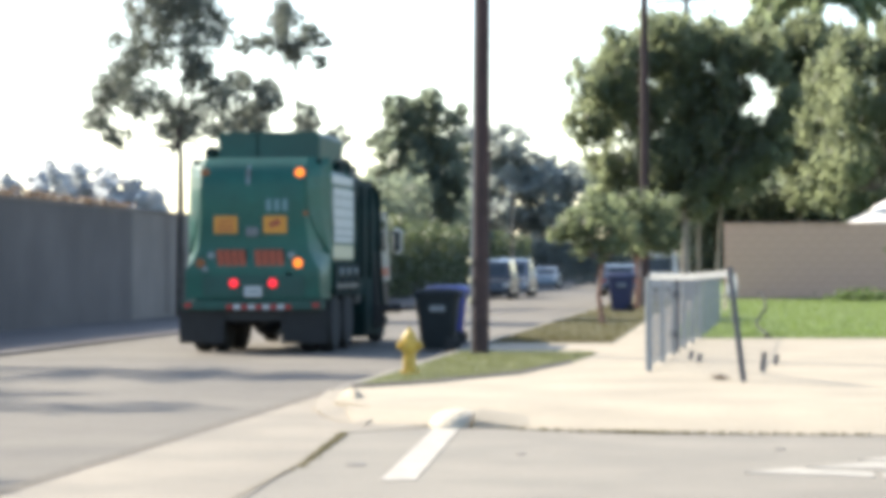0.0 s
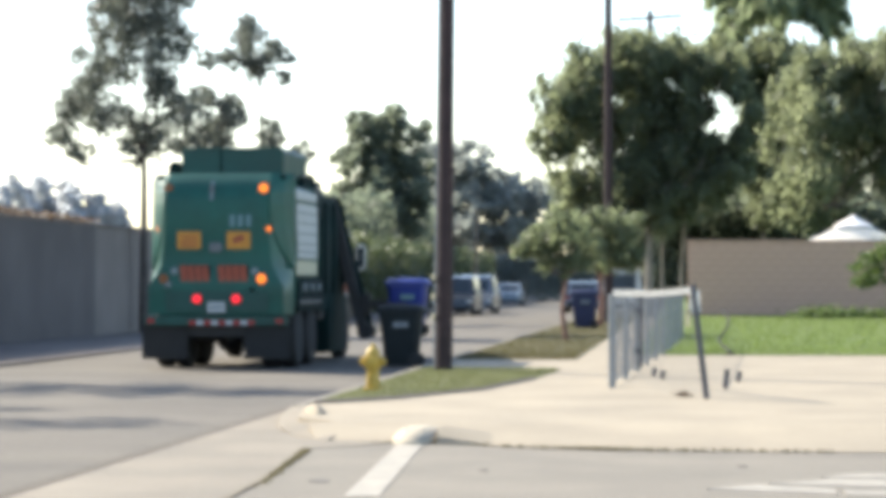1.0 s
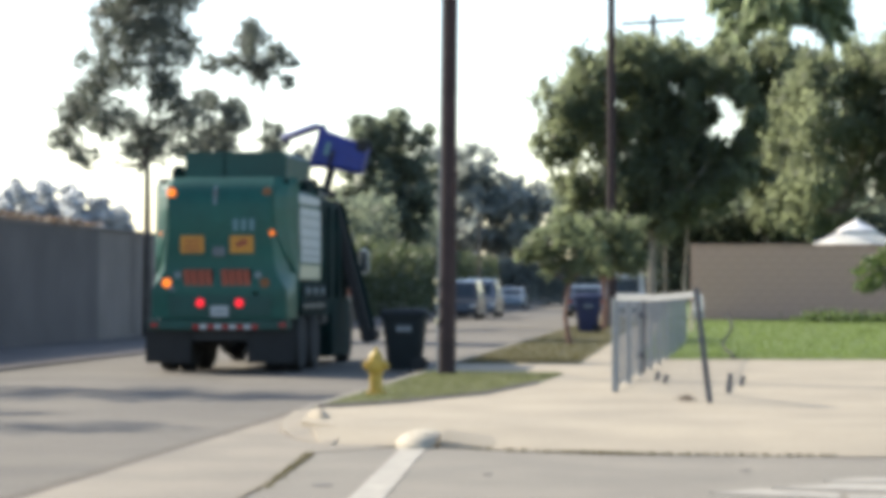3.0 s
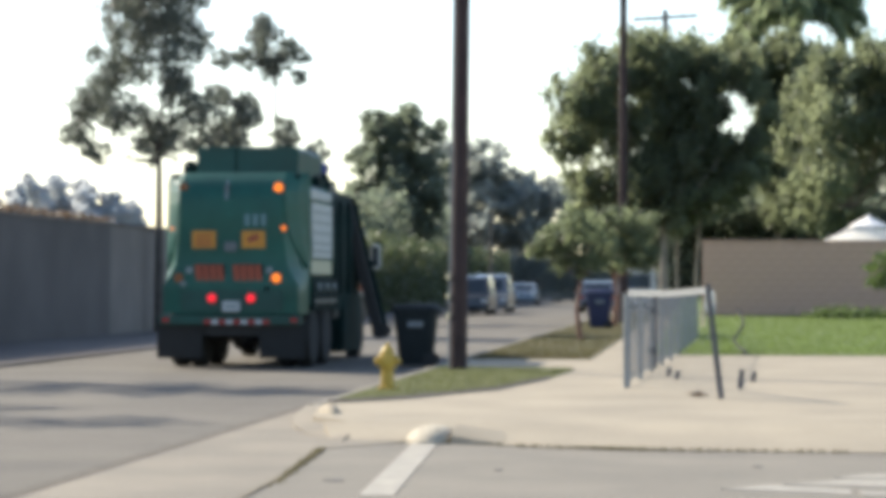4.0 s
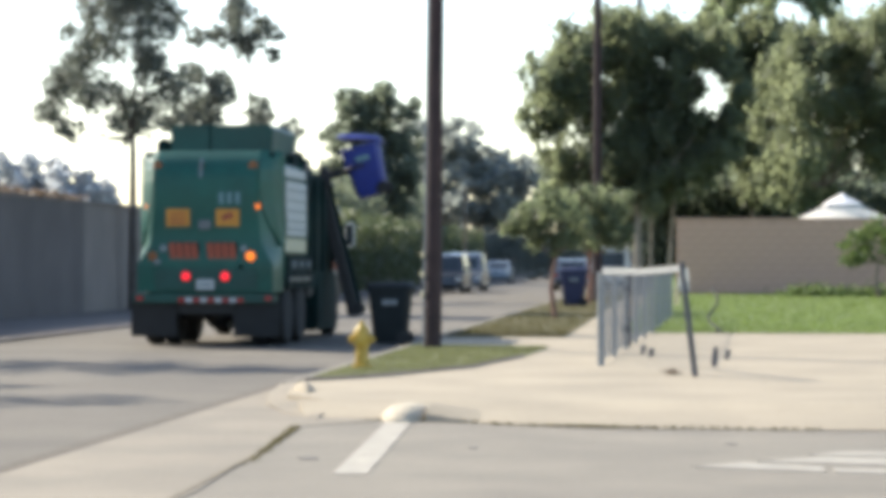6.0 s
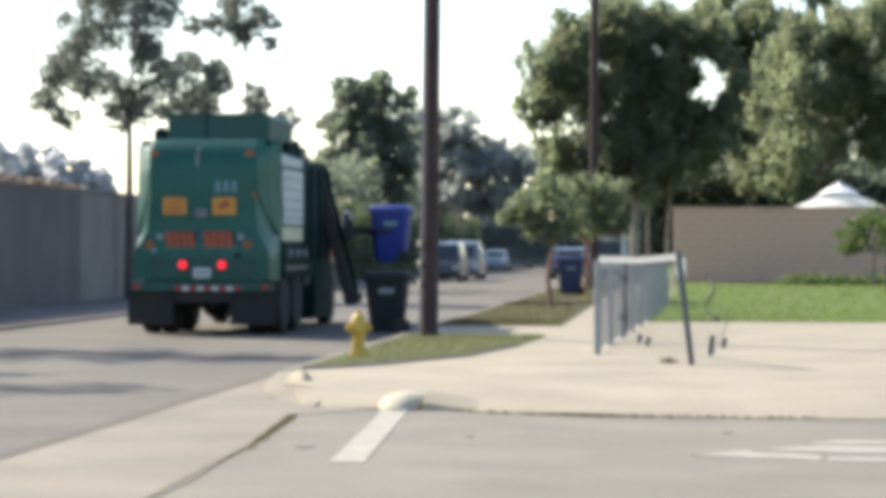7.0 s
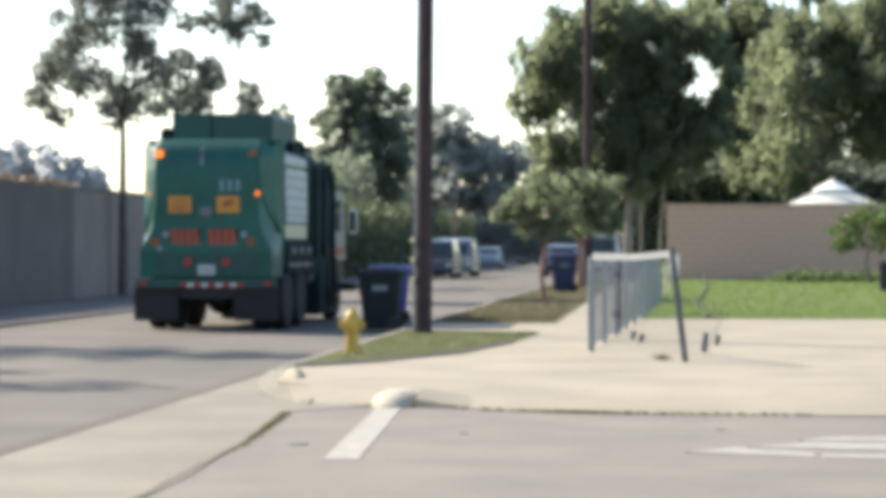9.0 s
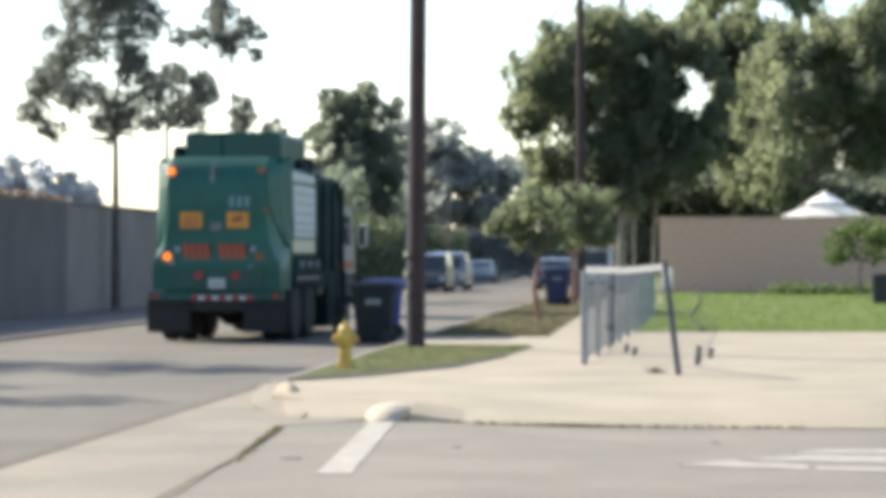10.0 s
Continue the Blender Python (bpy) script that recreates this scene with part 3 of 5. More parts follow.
for x in (-0.47, 0.38):
    sign = part("rear_sign", box(0.40, 0.012, 0.29, (x, -0.008, 2.18), 0.004), ORANGE, truck, "orange rectangular warning sign")
    if x > 0:
        part("sign_emblem", box(0.20, 0.006, 0.10, (x, -0.017, 2.20), 0.02, rot=Matrix.Rotation(radians(-20), 4, "Y")), CHEVRON, sign, "dark pictogram")
    else:
        for z in (2.24, 2.16, 2.09):
            part("lettering", box(0.28, 0.005, 0.03, (x, -0.0165, z), 0.001), CHEVRON, sign)
for i, x in enumerate((0.27, 0.41, 0.55)):
    part("number_bar", box(0.085, 0.008, 0.20, (x, -0.006, 2.51), 0.003), PALEBAR, truck, "faded white number bar")
for x in (-0.36, 0.29):
    panel = part("stripe_panel", box(0.52, 0.02, 0.42, (x, -0.02, 1.55), 0.004), DKGREEN, truck)
    for i in range(4):
        part("stripe", box(0.105, 0.008, 0.41, (x - 0.19 + 0.125 * i, -0.034, 1.55), 0.002, rot=Matrix.Rotation(radians(-6), 4, "Y")), CHEVRON, panel, "orange-red reflective stripe")
    part("lower_panel", box(0.40, 0.03, 0.12, (x + 0.02, -0.03, 1.27), 0.02), DKGREEN, truck)
for x, z in ((-0.72, 1.66), (0.66, 1.66), (-0.58, 1.2), (0.62, 1.2), (0.62, 1.33), (-0.82, 1.42)):
    part("round_plate", rod((x, -0.01, z), (x, -0.05, z), 0.06, 0.055, 14), GREYBAR, truck)
plate = part("plate", box(0.30, 0.015, 0.17, (0.02, -0.105, 1.05), 0.004), SIGN, truck, "pale number plate with an unreadable bar")
part("plate_bar", box(0.22, 0.004, 0.06, (0.02, -0.115, 1.05), 0.001), GREYBAR, plate)
part("lamp_panel", box(1.75, 0.05, 0.36, (0.02, -0.05, 1.14), 0.02), POD, truck, "dark green lamp panel")
bumper = part("bumper", box(2.44, 0.22, 0.16, (0, -0.02, 0.82), 0.02), POD, truck, "dark green bumper beam")
for i in range(9):
    part("reflector", box(0.115, 0.006, 0.075, (-0.38 + 0.125 * i, -0.135, 0.79), 0.002), SIGN if i % 2 else RED, bumper, "white and red reflective tape" if i == 0 else "")
for s in (-1, 1):
    part("side_marker", box(0.12, 0.02, 0.07, (s * 1.1, -0.135, 0.82), 0.005), RED, bumper, "small red marker lamp")
    part("mudflap", box(0.78, 0.03, 0.58, (s * 0.88, -0.02, 0.46), 0.01), RUBBER, truck, "black rubber mudflap")
    part("frame_rail", box(0.09, 7.8, 0.24, (s * 0.43, 4.2, 0.82), 0.015), BLACK, truck)
part("skirt", box(2.3, 0.06, 0.22, (0, 0.08, 0.66), 0.01), BLACK, truck)
part("differential", lathe([(0.06, -0.3), (0.2, -0.15), (0.24, 0), (0.2, 0.15), (0.06, 0.3)], 16, None, pose(0, 1.15, 0.5, 90, 0, 0)), BLACK, truck)
for y in (1.15, 2.55, 7.0):
    part("axle", rod((-1.0, y, 0.5), (1.0, y, 0.5), 0.07), BLACK, truck)

# wheels
tyre_profile = [(0.28, -0.14), (0.46, -0.145), (0.505, -0.11), (0.515, 0), (0.505, 0.11), (0.46, 0.145), (0.28, 0.14)]
wheel_data = mesh("wheel", lathe(tyre_profile, 32, None, pose(0, 0, 0, 0, 90, 0)), RUBBER)
rim_bm = lathe([(0.29, -0.10), (0.29, 0.12), (0.27, 0.135), (0.23, 0.06), (0.12, 0.05), (0.10, 0.11), (0.02, 0.12)], 24, None, pose(0, 0, 0, 0, 90, 0))
for i in range(8):
    a = i * math.pi / 4
    rod((0.05, 0.17 * math.cos(a), 0.17 * math.sin(a)), (0.09, 0.17 * math.cos(a), 0.17 * math.sin(a)), 0.018, None, 6, rim_bm)
rim_data = mesh("rim", rim_bm, RIM)
WHEELS = []
for y, lateral in ((1.15, (1.09, 0.77)), (2.55, (1.09, 0.77)), (7.0, (1.04,))):
    for x in lateral:
        for s in (-1, 1):
            w = share("wheel", wheel_data, truck, pose(s * x, y, 0.515))
            rim = share("rim", rim_data, w, pose(0, 0, 0, 0, 0, 0 if s > 0 else 180))
            WHEELS.append((w, s * x, y))
    for s in (-1, 1):
        if y < 5:
            part("mudguard", box(0.66, 0.05, 0.30, (s * 0.92, y + 0.68, 0.95), 0.02), BLACK, truck)

# roof tank pod
pod = [(-0.80, 3.1), (-0.82, 3.73), (-0.77, 3.81), (0.92, 3.81), (0.98, 3.73), (0.96, 3.1)]
tank = part("tank_pod", loft([[(x, y, z) for x, z in pod] for y in (1.0, 3.5)]), POD, truck, "green roof-mounted fuel tank cover")
part("pod_seam", box(0.03, 0.012, 0.6, (-0.12, 0.993, 3.5), 0.004), DKGREEN, tank)
part("pod_wing", box(0.22, 0.4, 0.28, (-0.98, 1.3, 3.44), 0.05), DKGREEN, truck)
part("pod_bracket", box(0.20, 2.0, 0.22, (1.0, 3.4, 3.24), 0.03), DKGREEN, truck)
part("roof_lamp", rod((1.0, 2.9, 3.42), (1.0, 2.9, 3.36), 0.05), STEEL, truck)
# side sign, lettering as bars
sign = part("side_sign", box(0.012, 2.22, 0.95, (1.252, 1.84, 2.36), 0.004), SIGN, truck, "white side sign with rows of grey bars")
for z in (2.68, 2.50, 2.32, 2.14, 2.0):
    part("lettering", box(0.006, 2.0, 0.035, (1.262, 1.84, z), 0.002), GREYBAR, sign)
part("top_sign", box(0.012, 2.22, 0.16, (1.236, 1.84, 2.98), 0.004), SIGN, truck, "white strip above the side sign")
part("low_sign", box(0.012, 2.22, 0.24, (1.25, 1.80, 1.72), 0.004), CREAM, truck, "cream strip below the side sign")
part("tool_box", box(0.30, 1.0, 0.42, (1.06, 3.6, 1.0), 0.03), BLACK, truck)
part("step_rail", box(0.05, 2.3, 0.07, (1.30, 1.95, 1.13), 0.015), STEEL, truck)
for y in (1.3, 2.1, 2.9):
    part("side_valve", rod((1.26, y, 1.38), (1.33, y, 1.38), 0.07), GREYBAR, truck)
    part("side_hose", rod((1.30, y + 0.12, 1.02), (1.29, y + 0.2, 1.52), 0.025), BLACK, truck)
# hopper
hop = [(-1.24, 0.95), (1.24, 0.95), (1.30, 1.6), (1.30, 2.5), (1.22, 3.0), (1.0, 3.12), (-1.0, 3.12), (-1.22, 3.0), (-1.30, 2.5), (-1.30, 1.6)]
part("hopper", loft([[(x, y, z + dz * (z > 2.6)) for x, z in hop] for y, dz in ((3.17, 0.0), (4.2, 0.06), (5.9, 0.0))]), DKGREEN, truck, "dark green loading hopper")
part("hopper_hood", box(2.3, 0.12, 0.36, (0, 3.3, 3.26), 0.04), DKGREEN, truck)
for y in (3.5, 4.5, 5.7):
    part("hopper_rib", box(0.06, 0.10, 1.7, (1.32, y, 2.1), 0.02), DKGREEN, truck)
part("cylinder", rod((1.05, 3.3, 3.22), (1.05, 4.6, 3.16), 0.06, None, 12), STEEL, truck, "steel hydraulic cylinder on the roof edge")
# cab
cab = [(6.15, 1.18), (8.28, 1.18), (8.34, 1.6), (8.18, 2.45), (7.95, 2.58), (6.25, 2.58), (6.15, 2.5)]
cabin = part("cab", loft([[(x * (1 - 0.05 * (z - 0.8) / 1.8), y, z) for y, z in cab] for x in (-1.17, 1.17)]), CREAM_CAB, truck, "white driver's cab")
for s in (-1, 1):
    part("cab_window", box(0.014, 1.0, 0.62, (s * 1.13, 7.3, 2.08), 0.05, rot=Matrix.Rotation(radians(-s * 2), 4, "Y")), GLASS, cabin)
    part("door_stripe", box(0.012, 1.7, 0.16, (s * 1.155, 7.2, 1.36), 0.004), CHEVRON, cabin, "faded orange door stripe")
    part("door_handle", box(0.03, 0.16, 0.05, (s * 1.155, 6.75, 1.62), 0.01), BLACK, cabin)
    m = part("mirror", box(0.20, 0.10, 0.50, (s * 1.30, 8.35, 1.98), 0.04), WHITE, truck, "white door mirror")
    part("mirror_glass", box(0.15, 0.01, 0.42, (s * 1.30, 8.295, 1.98), 0.02), CAR_GLASS, m)
    part("mirror_arm", rod((s * 1.10, 8.35, 2.15), (s * 1.28, 8.35, 2.15), 0.02), BLACK, truck)
part("cab_fender", box(2.26, 2.1, 0.5, (0, 7.25, 0.92), 0.05), BLACK, truck, "black wheel housing below the cab")
part("cab_rear", box(2.2, 0.06, 1.4, (0, 6.10, 1.75), 0.02), BLACK, truck)
part("exhaust", rod((-1.0, 6.02, 1.0), (-1.0, 6.02, 3.1), 0.08), STEEL, truck)

# lamps: housings stay, each bulb slides out of its housing to shine and back to go dark
BULBS = {}


def lamp(key, x, z, r, dull, lit, y=0.0):
    part("lamp_housing", rod((x, y + 0.03, z), (x, y - 0.045, z), r * 1.12, r * 1.05, 18), dull, truck)
    b = part("bulb", lathe([(r * 0.9, 0), (r, 0.01), (r * 0.8, 0.018), (r * 0.3, 0.022)], 18, None, pose(0, 0, 0, 90, 0, 0)), lit, truck)
    BULBS.setdefault(key, []).append((b, x, y - 0.047, z))


lamp("RT", 0.80, 3.06, 0.076, AMBER, AMBERLAMP, 0.09)
lamp("LT", -0.84, 3.06, 0.076, AMBER, AMBERLAMP, 0.09)
lamp("RL", 0.78, 1.53, 0.076, AMBER, AMBERLAMP)
lamp("LL", -0.90, 1.53, 0.076, AMBER, AMBERLAMP)
lamp("M", 0.90, 2.37, 0.04, AMBER, AMBERLAMP, 0.03)
lamp("M", -1.06, 2.37, 0.04, AMBER, AMBERLAMP, 0.33)
lamp("BR", -0.31, 1.19, 0.068, RED, REDLAMP, -0.075)
lamp("BR", 0.36, 1.19, 0.068, RED, REDLAMP, -0.075)

# lifting rail and grabber
rail = part("lift_rail", box(0.20, 0.34, 2.75, (0, 0, -1.32), 0.03), BLACK, truck, "black lifting rail")
box(0.10, 0.10, 2.6, (0.13, 0.1, -1.30), 0.02, rail_bm := bmesh.new())
part("rail_edge", rail_bm, DKGREEN, rail)
part("rail_foot", box(0.34, 0.42, 0.24, (0.06, 0, -2.62), 0.05), BLACK, rail)
rail.matrix_basis = pose(1.12, 5.4, 3.05)
grab = part("grabber", box(0.55, 0.14, 0.16, (-0.52, 0, 0.62), 0.03), BLACK, truck, "black steel grabber arm")
part("carriage", box(0.16, 0.36, 0.42, (-0.80, 0, 0.62), 0.03), BLACK, grab)
for s in (-1, 1):
    f = None
    pts = [Vector((-0.36, 0, 0.62))] + [Vector((-0.36 + 0.36 * k / 3, s * (0.30 + 0.14 * math.sin(k * 0.9)), 0.62)) for k in range(4)]
    for a, b in zip(pts, pts[1:]):
        f = rod(a, b, 0.035, 0.03, 8, f)
    part("finger", f, BLACK, grab)


# ---- wheeled carts ----
def cart(label, material, m, k=1.0, group="wheeled bins"):
    """A wheeled refuse cart; hinge, handle and wheels on its +x side."""
    c = thing("wheeled_bin", label, "bin", m, group)

    def sq(w, d, z, ch=0.07, ox=0.0):
        return [(ox + sx * (w - a), sy * (d - b), z) for sx, sy, a, b in
                ((-1, -1, 0, ch), (-1, -1, ch, 0), (1, -1, ch, 0), (1, -1, 0, ch), (1, 1, 0, ch), (1, 1, ch, 0), (-1, 1, ch, 0), (-1, 1, 0, ch))]
    part("body", loft([sq(0.25 * k, 0.22 * k, 0.03), sq(0.28 * k, 0.25 * k, 0.10), sq(0.36 * k, 0.32 * k, 0.93 * k), sq(0.39 * k, 0.345 * k, 0.935 * k), sq(0.39 * k, 0.345 * k, 0.985 * k)]), material, c)
    lid = part("lid", loft([sq(0.40 * k, 0.35 * k, 0.0, 0.07, -0.40 * k), sq(0.40 * k, 0.35 * k, 0.035, 0.07, -0.40 * k), sq(0.34 * k, 0.29 * k, 0.085, 0.1, -0.40 * k), sq(0.15 * k, 0.1 * k, 0.10, 0.05, -0.40 * k)]), material, c)
    lid.matrix_basis = pose(0.40 * k, 0, 0.99 * k)
    part("handle", rod((0.43 * k, -0.24, 0.95 * k), (0.43 * k, 0.24, 0.95 * k), 0.02), material, c)
    part("grip_bar", box(0.04, 0.5 * k, 0.05, (-0.345 * k, 0, 0.66 * k), 0.015), material, c)
    part("label_plate", box(0.26, 0.008, 0.10, (0.02, -0.335 * k, 0.74 * k), 0.003, rot=Matrix.Rotation(radians(-5), 4, "X")), PALEBAR if material is BLUE else STEEL, c, "faded embossed mark")
    for s in (-1, 1):
        part("wheel", lathe([(0.02, -0.03), (0.12, -0.03), (0.125, 0), (0.12, 0.03), (0.02, 0.03)], 20, None, pose(0.25 * k, s * 0.27 * k, 0.125, 90, 0, 0)), RUBBER, c)
    part("axle", rod((0.25 * k, -0.27, 0.125), (0.25 * k, 0.27, 0.125), 0.012), STEEL, c)
    return c, lid


cart("charcoal wheeled bin standing in the gutter by the pole", CHARCOAL, pose(-4.98, 40.7, 0.004), 1.0)
blue_bin, blue_lid = cart("blue wheeled recycling bin lifted and emptied by the truck", BLUE, pose(-5.33, 44.9, 0.0), 1.02)
cart("navy wheeled bin standing on the far verge", NAVY, pose(-3.1, 69.3, ZS + 0.012), 1.06)

# ---- hydrant ----
hyd = thing("fire_hydrant", "yellow cast-iron fire hydrant on the grass corner", "hydrant", pose(-3.92, 29.1, ZS))
part("barrel", lathe([(0.125, 0), (0.125, 0.035), (0.082, 0.04), (0.078, 0.27), (0.105, 0.28), (0.105, 0.305), (0.098, 0.31), (0.100, 0.40), (0.112, 0.405), (0.112, 0.43), (0.095, 0.435), (0.085, 0.49), (0.055, 0.535), (0.03, 0.545), (0.026, 0.59), (0.01, 0.592)], 24), YELLOW, hyd)
for a in (0, 90, 180):
    k = 1.2 if a == 90 else 0.85
    part("outlet", lathe([(0.05 * k, 0.06), (0.05 * k, 0.11), (0.062 * k, 0.112), (0.062 * k, 0.14), (0.045 * k, 0.148), (0.02, 0.15), (0.016, 0.168)], 14, None, pose(0, 0, 0.365 if a != 90 else 0.35, 0, 90, a - 180)), YELLOW, hyd)
for i in range(6):
    a = i * math.pi / 3
    part("bolt", rod((0.108 * math.cos(a), 0.108 * math.sin(a), 0.03), (0.108 * math.cos(a), 0.108 * math.sin(a), 0.055), 0.014, None, 6), YELLOW, hyd)


# ---- utility poles ----
def pole(label, x, y, r, h, z0=0.1, lean=(0, 0), arm=0.0, material=CREOSOTE):
    p = thing("utility_pole", label, "pole", pose(x, y, z0), "utility poles")
    k = 18
    rings = [(0.0, 1.03), (0.25, 0.93), (0.5, 0.85), (0.75, 0.78), (1.0, 0.7)]
    b = loft([[(lean[0] * a + r * f * math.cos(2 * math.pi * i / k), lean[1] * a + r * f * math.sin(2 * math.pi * i / k), h * a) for i in range(k)] for a, f in rings])
    part("shaft", b, material, p)
    if arm:
        part("crossarm", box(arm, 0.12, 0.12, (lean[0], -0.15, h - 0.35), 0.015, rot=Matrix.Rotation(radians(-3), 4, "Y")), material, p)
        for k in (-0.45, -0.28, 0.28, 0.45):
            part("insulator", lathe([(0.03, 0), (0.05, 0.05), (0.04, 0.12), (0.02, 0.16)], 10, None, pose(lean[0] + arm * k, -0.15, h - 0.28 + 0.05 * arm * -k)), GREYBAR, p)
    return p


near_pole = pole("dark brown wooden utility pole on the grass corner", -3.772, 36.1, 0.132, 11.0, lean=(0.12, 0))
for z in (0.85, 1.15, 1.45):
    part("reflector", rod((-0.14, -0.05, z), (-0.165, -0.06, z), 0.045, 0.045, 12), CREAM, near_pole, "small round pale tag")
part("conduit", rod((-0.142, 0.0, 0.0), (-0.035, 0.0, 8.0), 0.022), GREYBAR, near_pole, "grey conduit pipe")
pole("dark brown wooden utility pole among the trees", -2.80, 80.5, 0.165, 15.0, arm=0)
pole("dark wooden utility pole with a crossarm above the trees", -1.79, 104.0, 0.16, 13.3, arm=2.8)
pole("thin grey far utility pole", -13.6, 150.0, 0.12, 6.2, 0.0, material=BARK)

# ---- fence ----
fence = thing("chain_link_fence", "grey chain-link fence beside the pavement", "fence")
FA, FB = Vector((-1.01, 30.3, ZS)), Vector((-0.22, 52.0, ZS))
fd = (FB - FA)
for i in range(9):
    p = FA + fd * (i / 8)
    part("post", rod(p, p + Vector((0, 0, 1.2)), 0.034 if i else 0.045, None, 12), FENCE, fence)
part("top_wire", rod(FA + Vector((0, 0, 1.19)), FB + Vector((0, 0, 1.19)), 0.007), FENCE, fence)
part("tension_wire", rod(FA + Vector((0, 0, 0.08)), FB + Vector((0, 0, 0.08)), 0.006), FENCE, fence)
fw, fl = [], fd.length
step = 0.085
for i in range(int(-1.1 / step), int((fl + 1.1) / step)):
    for sgn in (-1, 1):
        a, b, za, zb = i * step, i * step + sgn * 1.1, 0.07, 1.19
        lo, hi = max(0.0, min(a, b)), min(fl, max(a, b))
        if hi - lo > 0.05:
            z0, z1 = za + (zb - za) * (lo - a) / (b - a), za + (zb - za) * (hi - a) / (b - a)
            fw.append((FA + fd * (lo / fl) + Vector((0, 0, z0)), FA + fd * (hi / fl) + Vector((0, 0, z1))))
vs, fs = [], []
for a, b in fw:
    k = len(vs)
    for p in (a, b):
        vs += [p + Vector((0.0014, 0, 0)), p + Vector((-0.0009, 0.0014, 0)), p + Vector((-0.0009, -0.0014, 0))]
    fs += [(k, k + 1, k + 4, k + 3), (k + 1, k + 2, k + 5, k + 4), (k + 2, k, k + 3, k + 5)]
p = FA + fd * 0.25
for z in (0.32, 0.92):
    part("hinge_clamp", lathe([(0.045, -0.05), (0.075, -0.045), (0.08, 0.0), (0.075, 0.045), (0.045, 0.05)], 14, None, pose(p.x, p.y, p.z + z)), DARKPOST, fence, "dark hinge clamp")
part("gate_strut", rod(p + Vector((0.06, -0.05, 0.05)), p + Vector((0.06, -0.05, 1.15)), 0.022, None, 10), DARKPOST, fence, "dark upright gate strut")
me = bpy.data.meshes.new("wire_mesh")
me.from_pydata(vs, [], fs)
me.materials.append(FENCE)
share("wire_mesh", me, fence, Matrix())
gate = thing("gate_frame", "open chain-link fence panel with a leaning dark post", "fence")
GA, GB = Vector((-0.97, 30.2, ZS)), Vector((0.17, 27.6, ZS))
part("leaning_post", rod(GB, GB + Vector((-0.16, 0.0, 1.32)), 0.035, None, 12), DARKPOST, gate, "dark leaning steel post")
gm = (GA + GB) / 2 + Vector((-0.075, 0, 1.205))
part("top_rail", loft([[p + Vector(o) for o in ((-0.02, -0.01, -0.038), (0.02, 0.01, -0.038), (0.02, 0.01, 0.038), (-0.02, -0.01, 0.038))] for p in (GA + Vector((0, 0, 1.205)), gm, GB + Vector((-0.15, 0, 1.25)))]), RAIL, gate, "pale grey top rail, slightly sagging")
wires = None
gd = GB - GA
for i in range(-11, 40):
    for s in (-1, 1):
        a, b, za, zb = i / 28, (i + s * 11.4) / 28, 0.06, 1.2
        lo, hi = max(0.0, min(a, b)), min(1.0, max(a, b))
        if hi - lo > 0.02:
            z0, z1 = za + (zb - za) * (lo - a) / (b - a), za + (zb - za) * (hi - a) / (b - a)
            wires = rod(GA + gd * lo + Vector((-0.15 * lo * z0 / 1.2, 0, z0)), GA + gd * hi + Vector((-0.15 * hi * z1 / 1.2, 0, z1)), 0.0008, None, 3, wires)
part("wire_mesh", wires, STEEL, gate, "thin wire mesh", smooth=False)
# short stubs, a rag, a hose
for x, y, h in ((0.42, 30.4, 0.24), (0.62, 32.4, 0.14), (-0.42, 33.2, 0.12), (-0.55, 34.3, 0.12)):
    tagged(part("steel_stub", rod((x, y, ZS), (x + 0.03, y, ZS + h), 0.035, None, 10), DARKPOST), "short dark steel post stub in the concrete", "post", "cut posts")
rag = sheet(np.linspace(-0.16, 0.16, 5), np.linspace(0, 0.48, 7), lambda x, y: 0.02 * math.sin(25 * x + 6 * y))
rag.transform(pose(0.0, 0, 0, 90, 0, 0))
bmesh.ops.solidify(rag, geom=rag.faces[:], thickness=0.01)
tagged(part("rag", rag, WHITE, None, "", pose(0.06, 50.3, 0.82, 0, 0, -50)), "white rag hanging over the fence end", "cloth")
rag = sheet(np.linspace(-0.10, 0.10, 5), np.linspace(0, 0.34, 7), lambda x, y: 0.02 * math.sin(22 * x + 5 * y))
rag.transform(pose(0.0, 0, 0, 90, 0, 0))
bmesh.ops.solidify(rag, geom=rag.faces[:], thickness=0.01)
tagged(part("rag", rag, CREAM, None, "", pose(-0.08, 50.34, 0.54, 0, 0, -50)), "cream cloth scrap caught on the fence end", "cloth")
n = 160
scatter("leaf_litter", "small clump of dry brown leaves on the concrete", "leaves", np.stack([rng.normal(-0.10, 0.05, n), rng.normal(28.1, 0.06, n), ZS + 0.01 + np.abs(rng.normal(0, 0.02, n))], 1), rng.uniform(0.01, 0.025, n), VINE_DRY, 0.0)
hose = None
hp = [Vector((0.62 + 0.10 * math.sin(i * 1.1), 47.0 - 0.35 * i, lawn_z(0, 47.0 - 0.35 * i) + 0.02 + 0.75 * (1 - i / 9) ** 2)) for i in range(9)]
for a, b in zip(hp, hp[1:]):
    hose = rod(a, b, 0.025, None, 8, hose)
tagged(part("hose", hose, RUBBER), "dark garden hose trailing off the lawn", "hose")


